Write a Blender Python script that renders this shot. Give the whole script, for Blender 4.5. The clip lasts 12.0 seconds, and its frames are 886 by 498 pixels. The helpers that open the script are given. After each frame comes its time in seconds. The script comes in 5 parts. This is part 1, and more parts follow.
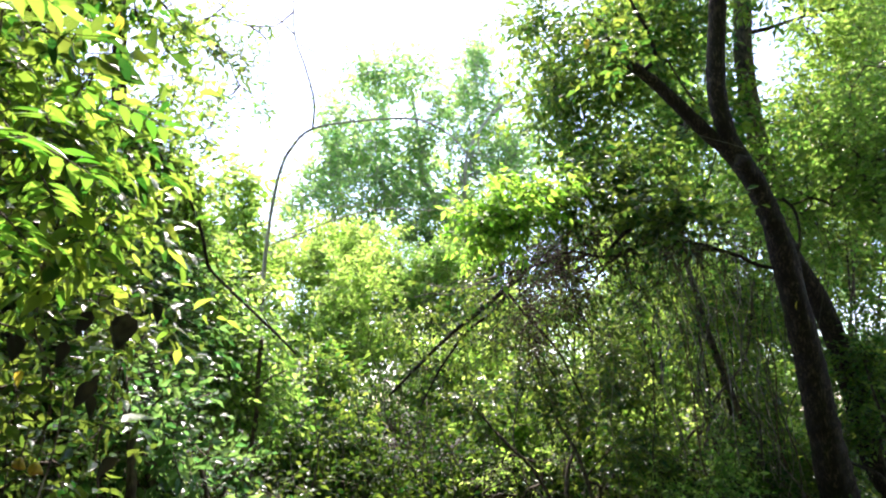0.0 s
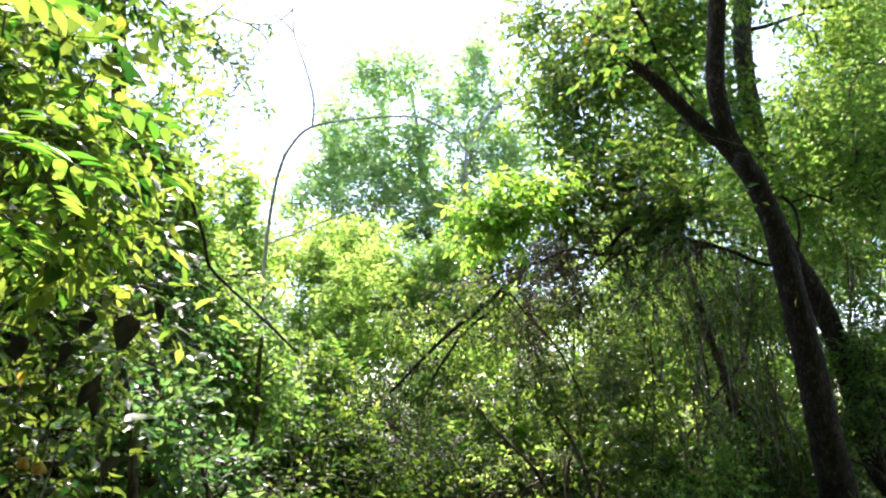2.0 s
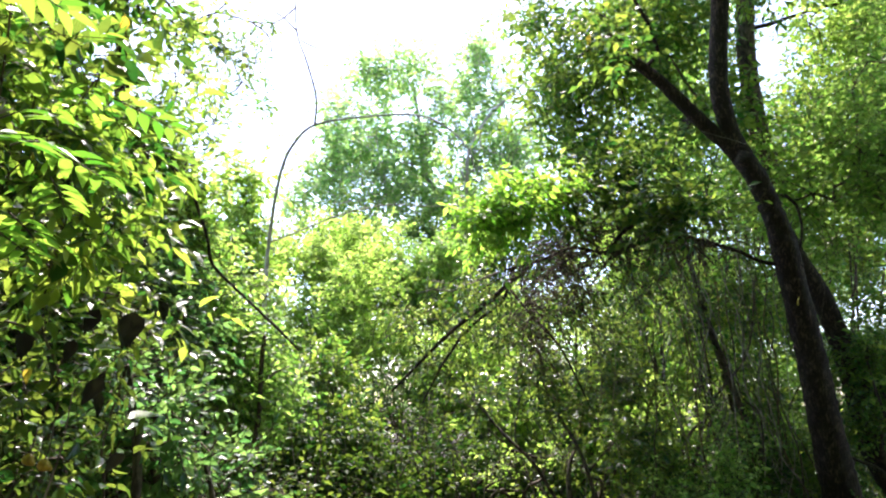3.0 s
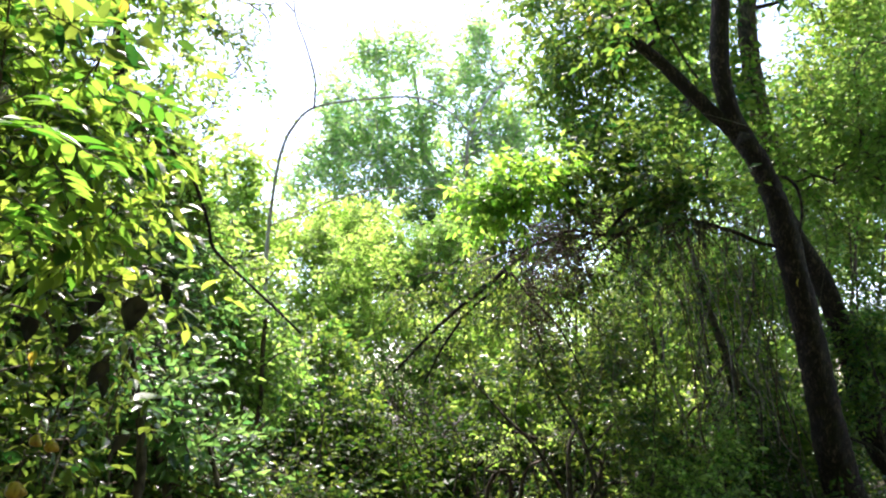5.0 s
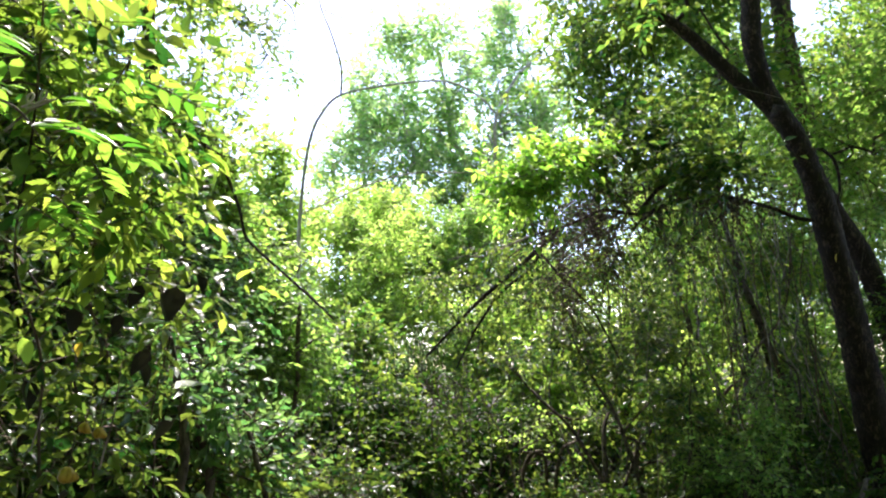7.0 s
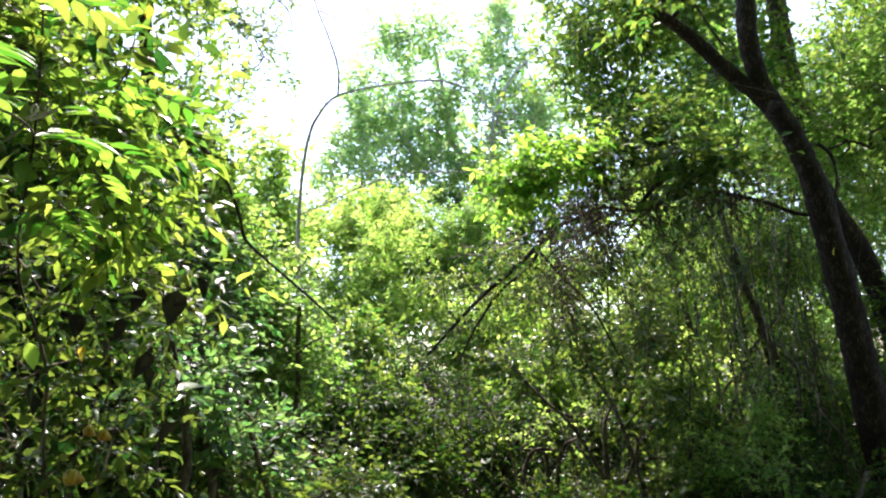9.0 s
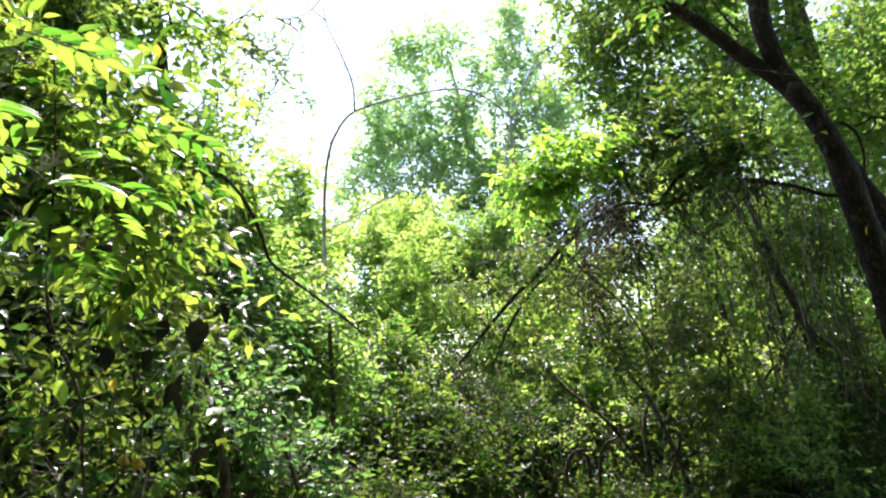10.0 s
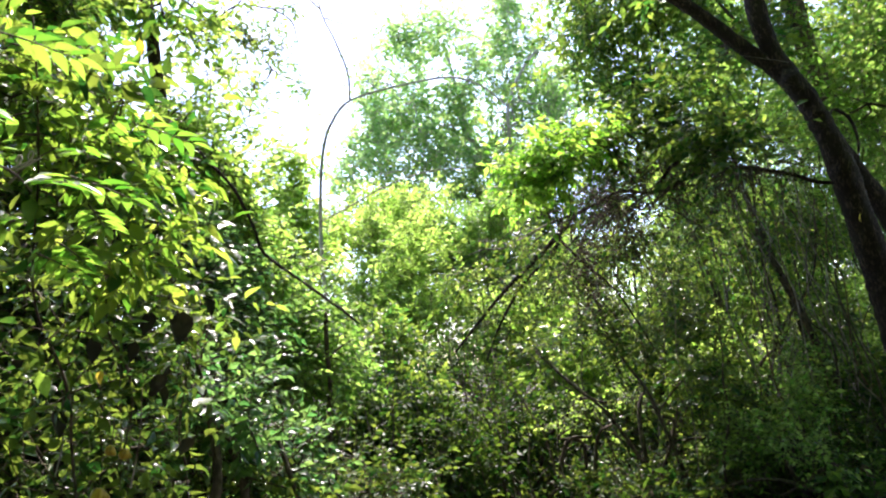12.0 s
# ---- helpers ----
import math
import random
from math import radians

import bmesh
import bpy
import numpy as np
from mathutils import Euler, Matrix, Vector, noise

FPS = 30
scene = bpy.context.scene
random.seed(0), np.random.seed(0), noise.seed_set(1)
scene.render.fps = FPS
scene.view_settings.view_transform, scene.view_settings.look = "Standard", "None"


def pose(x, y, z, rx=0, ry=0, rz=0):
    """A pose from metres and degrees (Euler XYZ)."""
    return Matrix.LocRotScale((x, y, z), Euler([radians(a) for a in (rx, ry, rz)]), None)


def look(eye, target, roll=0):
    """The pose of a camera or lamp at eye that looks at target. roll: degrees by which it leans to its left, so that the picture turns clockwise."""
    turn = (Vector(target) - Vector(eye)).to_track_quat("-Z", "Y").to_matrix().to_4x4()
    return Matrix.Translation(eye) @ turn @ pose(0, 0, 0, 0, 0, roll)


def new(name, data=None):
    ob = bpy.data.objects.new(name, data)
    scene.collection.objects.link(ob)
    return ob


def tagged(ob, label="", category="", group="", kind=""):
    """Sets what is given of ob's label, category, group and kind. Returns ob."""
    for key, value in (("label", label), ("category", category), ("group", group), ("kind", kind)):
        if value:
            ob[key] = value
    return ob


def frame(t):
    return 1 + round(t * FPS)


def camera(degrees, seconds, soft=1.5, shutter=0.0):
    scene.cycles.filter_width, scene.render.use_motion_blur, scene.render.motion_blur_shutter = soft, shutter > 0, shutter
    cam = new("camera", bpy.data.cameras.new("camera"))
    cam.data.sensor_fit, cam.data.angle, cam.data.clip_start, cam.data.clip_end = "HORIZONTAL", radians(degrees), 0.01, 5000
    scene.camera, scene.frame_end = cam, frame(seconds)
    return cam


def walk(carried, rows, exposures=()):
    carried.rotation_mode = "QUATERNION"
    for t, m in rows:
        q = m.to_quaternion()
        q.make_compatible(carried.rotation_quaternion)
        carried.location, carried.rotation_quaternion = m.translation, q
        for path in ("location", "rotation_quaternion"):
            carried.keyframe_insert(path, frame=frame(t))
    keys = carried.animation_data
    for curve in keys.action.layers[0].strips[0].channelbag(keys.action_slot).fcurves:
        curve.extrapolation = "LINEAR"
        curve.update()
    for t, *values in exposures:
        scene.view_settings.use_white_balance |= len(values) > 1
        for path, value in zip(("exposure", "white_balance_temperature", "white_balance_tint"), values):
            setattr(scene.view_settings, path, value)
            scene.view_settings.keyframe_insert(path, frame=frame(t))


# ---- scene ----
cam = camera(65.29, 12.0, soft=2.1)
PATH = [
    (0.0, pose(-0.0000, 0.0000, 1.6000, 103.000, 0.000, -0.000)),
    (0.5, pose(0.0019, -0.0053, 1.6008, 102.821, 0.101, -0.025)),
    (1.0, pose(0.0003, -0.0080, 1.6020, 102.849, 0.009, -0.215)),
    (1.5, pose(-0.0020, -0.0080, 1.6024, 102.847, 0.046, -0.256)),
    (2.0, pose(-0.0018, -0.0072, 1.6031, 102.790, 0.069, -0.019)),
    (2.5, pose(-0.0007, -0.0124, 1.6024, 102.682, 0.107, 0.239)),
    (3.0, pose(-0.0015, -0.0130, 1.6026, 102.640, -0.012, 0.164)),
    (5.0, pose(-0.0014, -0.0216, 1.6012, 101.216, 0.156, 0.211)),
    (5.5, pose(0.0007, -0.0254, 1.6012, 101.089, 0.184, 0.557)),
    (6.0, pose(0.0011, -0.0294, 1.6014, 100.940, 0.599, 1.563)),
    (6.5, pose(0.0012, -0.0298, 1.5997, 100.162, 0.854, 2.231)),
    (7.0, pose(0.0043, -0.0360, 1.6011, 99.887, 1.166, 2.976)),
    (9.0, pose(0.0088, -0.0528, 1.6015, 99.801, 1.871, 3.032)),
    (9.5, pose(0.0131, -0.0563, 1.6022, 100.096, 3.209, 3.670)),
    (10.0, pose(0.0397, -0.0699, 1.6042, 100.597, 5.443, 6.013)),
    (10.5, pose(0.0589, -0.0930, 1.6058, 101.024, 5.867, 6.893)),
    (11.0, pose(0.0690, -0.1073, 1.6065, 101.033, 6.271, 7.455)),
    (11.5, pose(0.0721, -0.0960, 1.6057, 100.342, 5.844, 6.611)),
    (12.0, pose(0.0736, -0.0852, 1.6047, 99.633, 5.762, 5.939)),
]
walk(cam, PATH, exposures=((0.0, 1.95, 6500, 26), (12.0, 1.87, 6500, 26)))

# ---- daylight: high sun ahead ----
SUN_UP, SUN_TURN = 58.0, -8.0      # elevation; bearing from straight ahead, positive to the right
world = bpy.data.worlds.new("daylight")
scene.world = world
world.use_nodes = True
wn = world.node_tree
sky = wn.nodes.new("ShaderNodeTexSky")
sky.sky_type, sky.sun_disc = "NISHITA", False
sky.sun_elevation, sky.sun_rotation = radians(SUN_UP), radians(SUN_TURN)
sky.air_density, sky.dust_density, sky.ozone_density = 1.0, 0.8, 1.0
wn.links.new(sky.outputs[0], wn.nodes["Background"].inputs[0])
wn.nodes["Background"].inputs[1].default_value = 0.17
sun = new("sun", bpy.data.lights.new("sun", "SUN"))
sun.data.energy, sun.data.angle, sun.data.color = 4.5, radians(0.53), (1.0, 0.95, 0.86)
ce = math.cos(radians(SUN_UP))
toward = Vector((ce * math.sin(radians(SUN_TURN)), ce * math.cos(radians(SUN_TURN)), math.sin(radians(SUN_UP))))
sun.matrix_world = look(toward * 60, (0, 0, 0))


# ---- materials ----
def node_material(name):
    m = bpy.data.materials.new(name)
    m.use_nodes = True
    m.node_tree.nodes.clear()
    return m, m.node_tree.nodes, m.node_tree.links


def ramp_node(nodes, stops):
    r = nodes.new("ShaderNodeValToRGB")
    while len(r.color_ramp.elements) < len(stops):
        r.color_ramp.elements.new(0.5)
    for e, (p, c) in zip(r.color_ramp.elements, stops):
        e.position, e.color = p, (*c, 1)
    return r


def leaf_material(name, dark, light, through_dark, through_light, gloss=0.36, share=0.5, single=False, old=None, shine=0.28, low=0.1):
    """Thin leaf: glossy skin over a blade that lets light through. Tone varies leaf by leaf, with mottling and veins."""
    m, n, l = node_material(name)
    out = n.new("ShaderNodeOutputMaterial")
    rnd = n.new("ShaderNodeObjectInfo" if single else "ShaderNodeNewGeometry").outputs["Random" if single else "Random Per Island"]
    geo = n.new("ShaderNodeTexCoord")
    nz = n.new("ShaderNodeTexNoise")
    nz.inputs["Scale"].default_value, nz.inputs["Detail"].default_value = (4.0 if single else 28.0), 5.0
    l.new(geo.outputs["Object"], nz.inputs["Vector"])
    mix = n.new("ShaderNodeMath")
    mix.operation = "MULTIPLY_ADD"
    l.new(nz.outputs[0], mix.inputs[0])
    mix.inputs[1].default_value = 0.6
    add = n.new("ShaderNodeMath")
    add.operation = "MULTIPLY_ADD"
    l.new(rnd, add.inputs[0])
    add.inputs[1].default_value, add.inputs[2].default_value = 0.8, -0.2
    l.new(add.outputs[0], mix.inputs[2])
    tail = [] if old is None else [(0.97, light), (1.0, old)]
    r1 = ramp_node(n, [(low, dark), (0.85, light)] + tail)
    tail = [] if old is None else [(0.97, through_light), (1.0, old)]
    r2 = ramp_node(n, [(low, through_dark), (0.85, through_light)] + tail)
    l.new(mix.outputs[0], r1.inputs[0])
    l.new(mix.outputs[0], r2.inputs[0])
    b = n.new("ShaderNodeBsdfPrincipled")
    b.inputs["Roughness"].default_value = gloss
    b.inputs["Specular IOR Level"].default_value = shine
    l.new(r1.outputs[0], b.inputs["Base Color"])
    fine = n.new("ShaderNodeTexNoise")
    fine.inputs["Scale"].default_value = 11.0 if single else 150.0
    l.new(geo.outputs["Object"], fine.inputs["Vector"])
    bump = n.new("ShaderNodeBump")
    bump.inputs["Strength"].default_value, bump.inputs["Distance"].default_value = 0.35, 0.004
    l.new(fine.outputs[0], bump.inputs["Height"])
    l.new(bump.outputs[0], b.inputs["Normal"])
    t = n.new("ShaderNodeBsdfTranslucent")
    l.new(r2.outputs[0], t.inputs["Color"])
    s = n.new("ShaderNodeMixShader")
    s.inputs[0].default_value = share
    l.new(b.outputs[0], s.inputs[1])
    l.new(t.outputs[0], s.inputs[2])
    l.new(s.outputs[0], out.inputs[0])
    return m


def bark_material(name, dark, light, scale=9.0, rough=0.85, relief=0.02, cracks=False):
    """Furrowed bark with lichen-like blotches."""
    m, n, l = node_material(name)
    out = n.new("ShaderNodeOutputMaterial")
    b = n.new("ShaderNodeBsdfPrincipled")
    b.inputs["Roughness"].default_value = rough
    b.inputs["Specular IOR Level"].default_value = 0.25
    tc = n.new("ShaderNodeTexCoord")
    mp = n.new("ShaderNodeMapping")
    mp.inputs["Scale"].default_value = (1, 1, 0.25)
    l.new(tc.outputs["Object"], mp.inputs["Vector"])
    a = n.new("ShaderNodeTexNoise")
    a.inputs["Scale"].default_value, a.inputs["Detail"].default_value = scale * 3, 8.0
    l.new(mp.outputs[0], a.inputs["Vector"])
    big = n.new("ShaderNodeTexNoise")
    big.inputs["Scale"].default_value, big.inputs["Detail"].default_value = scale * 0.5, 5.0
    l.new(tc.outputs["Object"], big.inputs["Vector"])
    mul = n.new("ShaderNodeMath")
    mul.operation = "MULTIPLY"
    l.new(a.outputs[0], mul.inputs[0])
    l.new(big.outputs[0], mul.inputs[1])
    r = ramp_node(n, [(0.17, dark), (0.33, light)])
    tone = height = None
    if cracks:
        warp = n.new("ShaderNodeMixRGB")
        warp.inputs[0].default_value = 0.12
        l.new(mp.outputs[0], warp.inputs[1])
        l.new(a.outputs["Color"], warp.inputs[2])
        vo = n.new("ShaderNodeTexVoronoi")
        vo.feature = "DISTANCE_TO_EDGE"
        vo.inputs["Scale"].default_value = scale * 2.2
        l.new(warp.outputs[0], vo.inputs["Vector"])
        plate = ramp_node(n, [(0.02, (0.25, 0.25, 0.25)), (0.22, (1, 1, 1))])
        l.new(vo.outputs[0], plate.inputs[0])
        tone = n.new("ShaderNodeMath")
        tone.operation = "MULTIPLY"
        l.new(mul.outputs[0], tone.inputs[0])
        l.new(plate.outputs[0], tone.inputs[1])
        height = n.new("ShaderNodeMath")
        height.operation = "MULTIPLY"
        l.new(a.outputs[0], height.inputs[0])
        l.new(plate.outputs[0], height.inputs[1])
    l.new((tone or mul).outputs[0], r.inputs[0])
    l.new(r.outputs[0], b.inputs["Base Color"])
    bump = n.new("ShaderNodeBump")
    bump.inputs["Strength"].default_value, bump.inputs["Distance"].default_value = 0.8, relief
    l.new((height or a).outputs[0], bump.inputs["Height"])
    l.new(bump.outputs[0], b.inputs["Normal"])
    l.new(b.outputs[0], out.inputs[0])
    return m


# Yellow-green tone lightened: sun on the growth further back is in the colour.
LEAF_SUNNY = leaf_material("sunny_leaf", (0.045, 0.13, 0.02), (0.14, 0.23, 0.05), (0.24, 0.50, 0.045), (0.58, 0.78, 0.16), 0.38, 0.64, shine=0.36)
LEAF_FRESH = leaf_material("sunlit_fresh_leaf", (0.045, 0.15, 0.02), (0.11, 0.23, 0.04), (0.16, 0.48, 0.03), (0.52, 0.76, 0.10), 0.4, 0.62)
LEAF_MID = leaf_material("forest_leaf", (0.028, 0.088, 0.026), (0.09, 0.17, 0.05), (0.16, 0.43, 0.045), (0.46, 0.70, 0.13), 0.34, 0.55, shine=0.36)
# Evergreen tone darkened further to carry the self-shade of the front shrubs.
LEAF_DARK = leaf_material("evergreen_shade_leaf", (0.009, 0.036, 0.010), (0.038, 0.085, 0.02), (0.03, 0.16, 0.02), (0.36, 0.50, 0.06), 0.28, 0.34, shine=0.26)
# Undergrowth tone darkened so the shaded floor reads near black.
LEAF_LOW = leaf_material("shaded_undergrowth_leaf", (0.007, 0.026, 0.007), (0.026, 0.062, 0.014), (0.02, 0.11, 0.012), (0.22, 0.36, 0.035), 0.4, 0.34, shine=0.08)
# Forest leaf copied darker, so foliage in shade has it in its colour.
LEAF_SHADE = leaf_material("shade_leaf", (0.014, 0.062, 0.018), (0.06, 0.13, 0.03), (0.06, 0.26, 0.03), (0.42, 0.58, 0.07), 0.33, 0.44)
# Near-black tone that puts the shade inside the shrub into leaf colour.
LEAF_BLACK = leaf_material("shade_black_leaf", (0.012, 0.013, 0.008), (0.024, 0.025, 0.014), (0.004, 0.005, 0.002), (0.010, 0.012, 0.004), 0.5, 0.2)
LEAF_COOL = leaf_material("cool_glossy_leaf", (0.022, 0.07, 0.025), (0.06, 0.13, 0.045), (0.08, 0.30, 0.06), (0.34, 0.58, 0.13), 0.30, 0.46, shine=0.5)
LEAF_YELLOW = leaf_material("yellowing_leaf", (0.35, 0.24, 0.02), (0.55, 0.42, 0.05), (0.6, 0.45, 0.03), (0.8, 0.65, 0.08), 0.4, 0.5)
# Far leaf colour lifted and cooled to hold the haze over distant foliage.
LEAF_FAR = leaf_material("hazed_far_leaf", (0.04, 0.12, 0.035), (0.11, 0.21, 0.07), (0.19, 0.48, 0.12), (0.62, 0.84, 0.28), 0.36, 0.65)
# Dark end set low so that part of the leaves read as shaded.
LEAF_NEAR = leaf_material("shrub_leaf", (0.022, 0.07, 0.016), (0.10, 0.16, 0.045), (0.035, 0.17, 0.014), (0.41, 0.62, 0.06), 0.3, 0.54, True, (0.44, 0.36, 0.03), 0.85, 0.2)
LEAF_SHRUB = leaf_material("shrub_foliage", (0.022, 0.07, 0.016), (0.10, 0.16, 0.045), (0.035, 0.17, 0.014), (0.41, 0.62, 0.06), 0.3, 0.54, shine=0.85, low=0.2)
# Brighter copy of the shrub leaf, with sunlight put into its colour.
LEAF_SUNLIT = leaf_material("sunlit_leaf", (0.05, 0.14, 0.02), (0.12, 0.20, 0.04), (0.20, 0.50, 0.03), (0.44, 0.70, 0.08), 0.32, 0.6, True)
LEAF_FEATHER = leaf_material("feather_leaf", (0.03, 0.10, 0.02), (0.09, 0.17, 0.035), (0.08, 0.32, 0.02), (0.34, 0.60, 0.06), 0.34, 0.5, True)
LEAF_OLIVE = leaf_material("olive_leaf", (0.025, 0.06, 0.012), (0.09, 0.12, 0.03), (0.10, 0.28, 0.02), (0.46, 0.60, 0.07), 0.32, 0.52, True, (0.40, 0.33, 0.03), 0.45)
LEAF_OLIVE_BULK = leaf_material("olive_foliage", (0.025, 0.06, 0.012), (0.09, 0.12, 0.03), (0.10, 0.28, 0.02), (0.46, 0.60, 0.07), 0.32, 0.52, shine=0.45)
BARK_DARK = bark_material("dark_bark", (0.024, 0.016, 0.011), (0.10, 0.066, 0.046), 12.0, cracks=True)
# Light bark; on far limbs and arching stem its paleness holds sky glare.
BARK_LIGHT = bark_material("light_and_glare_bark", (0.30, 0.27, 0.22), (0.55, 0.52, 0.46), 8.0)
BARK_PALE = bark_material("pale_bark", (0.10, 0.085, 0.065), (0.34, 0.30, 0.24), 14.0)
TWIG = bark_material("twig_bark", (0.03, 0.022, 0.014), (0.12, 0.095, 0.065), 30.0, 0.8, 0.004)
BARK_GREY = bark_material("grey_brown_bark", (0.04, 0.03, 0.022), (0.15, 0.11, 0.08), 12.0)
DRY = bark_material("dry_leaf_and_twig", (0.05, 0.033, 0.018), (0.17, 0.115, 0.065), 24.0, 0.9, 0.006)
FRUIT = bark_material("fruit_skin", (0.20, 0.13, 0.012), (0.42, 0.28, 0.03), 60.0, 0.4, 0.001)
SOIL = bark_material("leaf_litter", (0.02, 0.015, 0.010), (0.06, 0.045, 0.03), 3.0, 0.95, 0.03)


# ---- building blocks ----
def mesh_of(name, verts, faces, smooth=True):
    """A mesh from vertex rows and face rows of one size."""
    me = bpy.data.meshes.new(name)
    v, f = np.asarray(verts, np.float32), np.asarray(faces, np.int32)
    me.vertices.add(len(v))
    me.vertices.foreach_set("co", v.ravel())
    me.loops.add(f.size)
    me.loops.foreach_set("vertex_index", f.ravel())
    me.polygons.add(len(f))
    me.polygons.foreach_set("loop_start", np.arange(0, f.size, f.shape[1], dtype=np.int32))
    me.polygons.foreach_set("use_smooth", np.full(len(f), smooth))
    me.update(calc_edges=True)
    return me


def thing(name, base, label, category, group="", kind=""):
    ob = new(name)
    ob.empty_display_size = 0.2
    ob.location = base
    return tagged(ob, label, category, group, kind)


def origin_of(ob):
    return Vector(ob.location) if ob.parent is None else origin_of(ob.parent) + Vector(ob.location)


def part(name, verts, faces, material, parent, label="", kind="", smooth=True):
    """One mesh under a thing or part; verts in world metres."""
    ob = new(name, mesh_of(name, np.asarray(verts) - np.array(origin_of(parent)), faces, smooth))
    ob.data.materials.append(material)
    ob.parent = parent
    return tagged(ob, label, kind=kind)


def unit(a):
    return a / np.maximum(np.linalg.norm(a, axis=-1, keepdims=True), 1e-9)


def smooth_path(points, steps):
    """Catmull-Rom through the points."""
    p = np.asarray(points, float)
    p = np.vstack([2 * p[0] - p[1], p, 2 * p[-1] - p[-2]])
    out = []
    for i in range(1, len(p) - 2):
        for t in np.arange(steps) / steps:
            out.append(0.5 * (2 * p[i] + (p[i + 1] - p[i - 1]) * t + (2 * p[i - 1] - 5 * p[i] + 4 * p[i + 1] - p[i + 2]) * t * t
                              + (3 * p[i] - p[i - 1] - 3 * p[i + 1] + p[i + 2]) * t ** 3))
    out.append(p[-2])
    return np.array(out)


def tube(points, r0, r1, sides=8, steps=6, rough=0.0, flare=0.0):
    """A tapering, slightly knotty limb along the points, closed at its tip."""
    path = smooth_path(points, steps)
    n = len(path)
    tan = unit(np.gradient(path, axis=0))
    ref = np.array([0.3, 1.0, 0.1]) if abs(tan[0][1]) < 0.8 else np.array([1.0, 0.2, 0.1])
    a = unit(np.cross(tan, ref))
    b = np.cross(tan, a)
    s = np.linspace(0, 1, n)
    rad = r0 + (r1 - r0) * s + flare * np.exp(-s * 9)
    ang = np.linspace(0, 2 * math.pi, sides, endpoint=False)
    v = path[:, None] + (a[:, None] * np.cos(ang)[None, :, None] + b[:, None] * np.sin(ang)[None, :, None]) * rad[:, None, None]
    if rough:
        flat = v.reshape(-1, 3)
        k = np.array([0.5 * noise.noise(Vector(q) * 2.3) + 0.5 * noise.noise(Vector(q) * 9.0) + 0.35 * noise.noise(Vector(q) * 23.0) for q in flat])
        ctr = np.repeat(path, sides, 0)
        flat = ctr + (flat - ctr) * (1 + rough * k)[:, None]
        v = flat.reshape(n, sides, 3)
    v = np.vstack([v.reshape(-1, 3), path[-1:] + tan[-1:] * r1])
    f = []
    for i in range(n - 1):
        for j in range(sides):
            q = i * sides + j
            w = i * sides + (j + 1) % sides
            f.append((q, w, w + sides))
            f.append((q, w + sides, q + sides))
    e = (n - 1) * sides
    f += [(e + j, e + (j + 1) % sides, n * sides) for j in range(sides)]
    return v, np.array(f)


def joined(pieces):
    vs, fs, k = [], [], 0
    for v, f in pieces:
        vs.append(v)
        fs.append(f + k)
        k += len(v)
    return np.vstack(vs), np.vstack(fs)


# leaf blades, one unit long: base at the origin, tip at y = 1
BLADE_FAR = (np.array([[0, 0, 0], [-0.27, 0.45, 0.07], [0.27, 0.45, 0.07], [0, 1, -0.1]]), np.array([[0, 3, 1], [0, 2, 3]]))
BLADE_MID = (np.array([[0, 0, 0], [-0.24, 0.42, 0.07], [0, 0.5, 0.0], [0.24, 0.42, 0.07], [0, 1, -0.13]]),
             np.array([[0, 2, 1], [2, 4, 1], [0, 3, 2], [2, 3, 4]]))


def blade_near(width, droop, fold):
    """A broad leaf with a midrib fold, a drooping tip and a short stalk."""
    rows_y = [0.0, 0.12, 0.3, 0.5, 0.7, 0.88, 1.0]
    half = [0.012, 0.06, 0.85, 1.0, 0.72, 0.3, 0.0]
    v, f = [], []
    for y, h in zip(rows_y, half):
        z = -droop * y * y
        w = 0.5 * width * h
        v += [(-w, y, z + fold * w), (0, y, z), (w, y, z + fold * w)]
    for i in range(len(rows_y) - 1):
        a = i * 3
        for c in (0, 1):
            f += [(a + c, a + c + 1, a + c + 4), (a + c, a + c + 4, a + c + 3)]
    return np.array(v), np.array(f)


def leaf_cloud(blade, pos, along, normal, size):
    """Many leaves as one set of vertices and faces."""
    tv, tf = blade
    side = unit(np.cross(along, normal))
    nrm = np.cross(side, along)
    v = pos[:, None] + size[:, None, None] * (tv[None, :, :1] * side[:, None] + tv[None, :, 1:2] * along[:, None] + tv[None, :, 2:] * nrm[:, None])
    f = tf[None] + (np.arange(len(pos)) * len(tv))[:, None, None]
    return v.reshape(-1, 3), f.reshape(-1, 3)


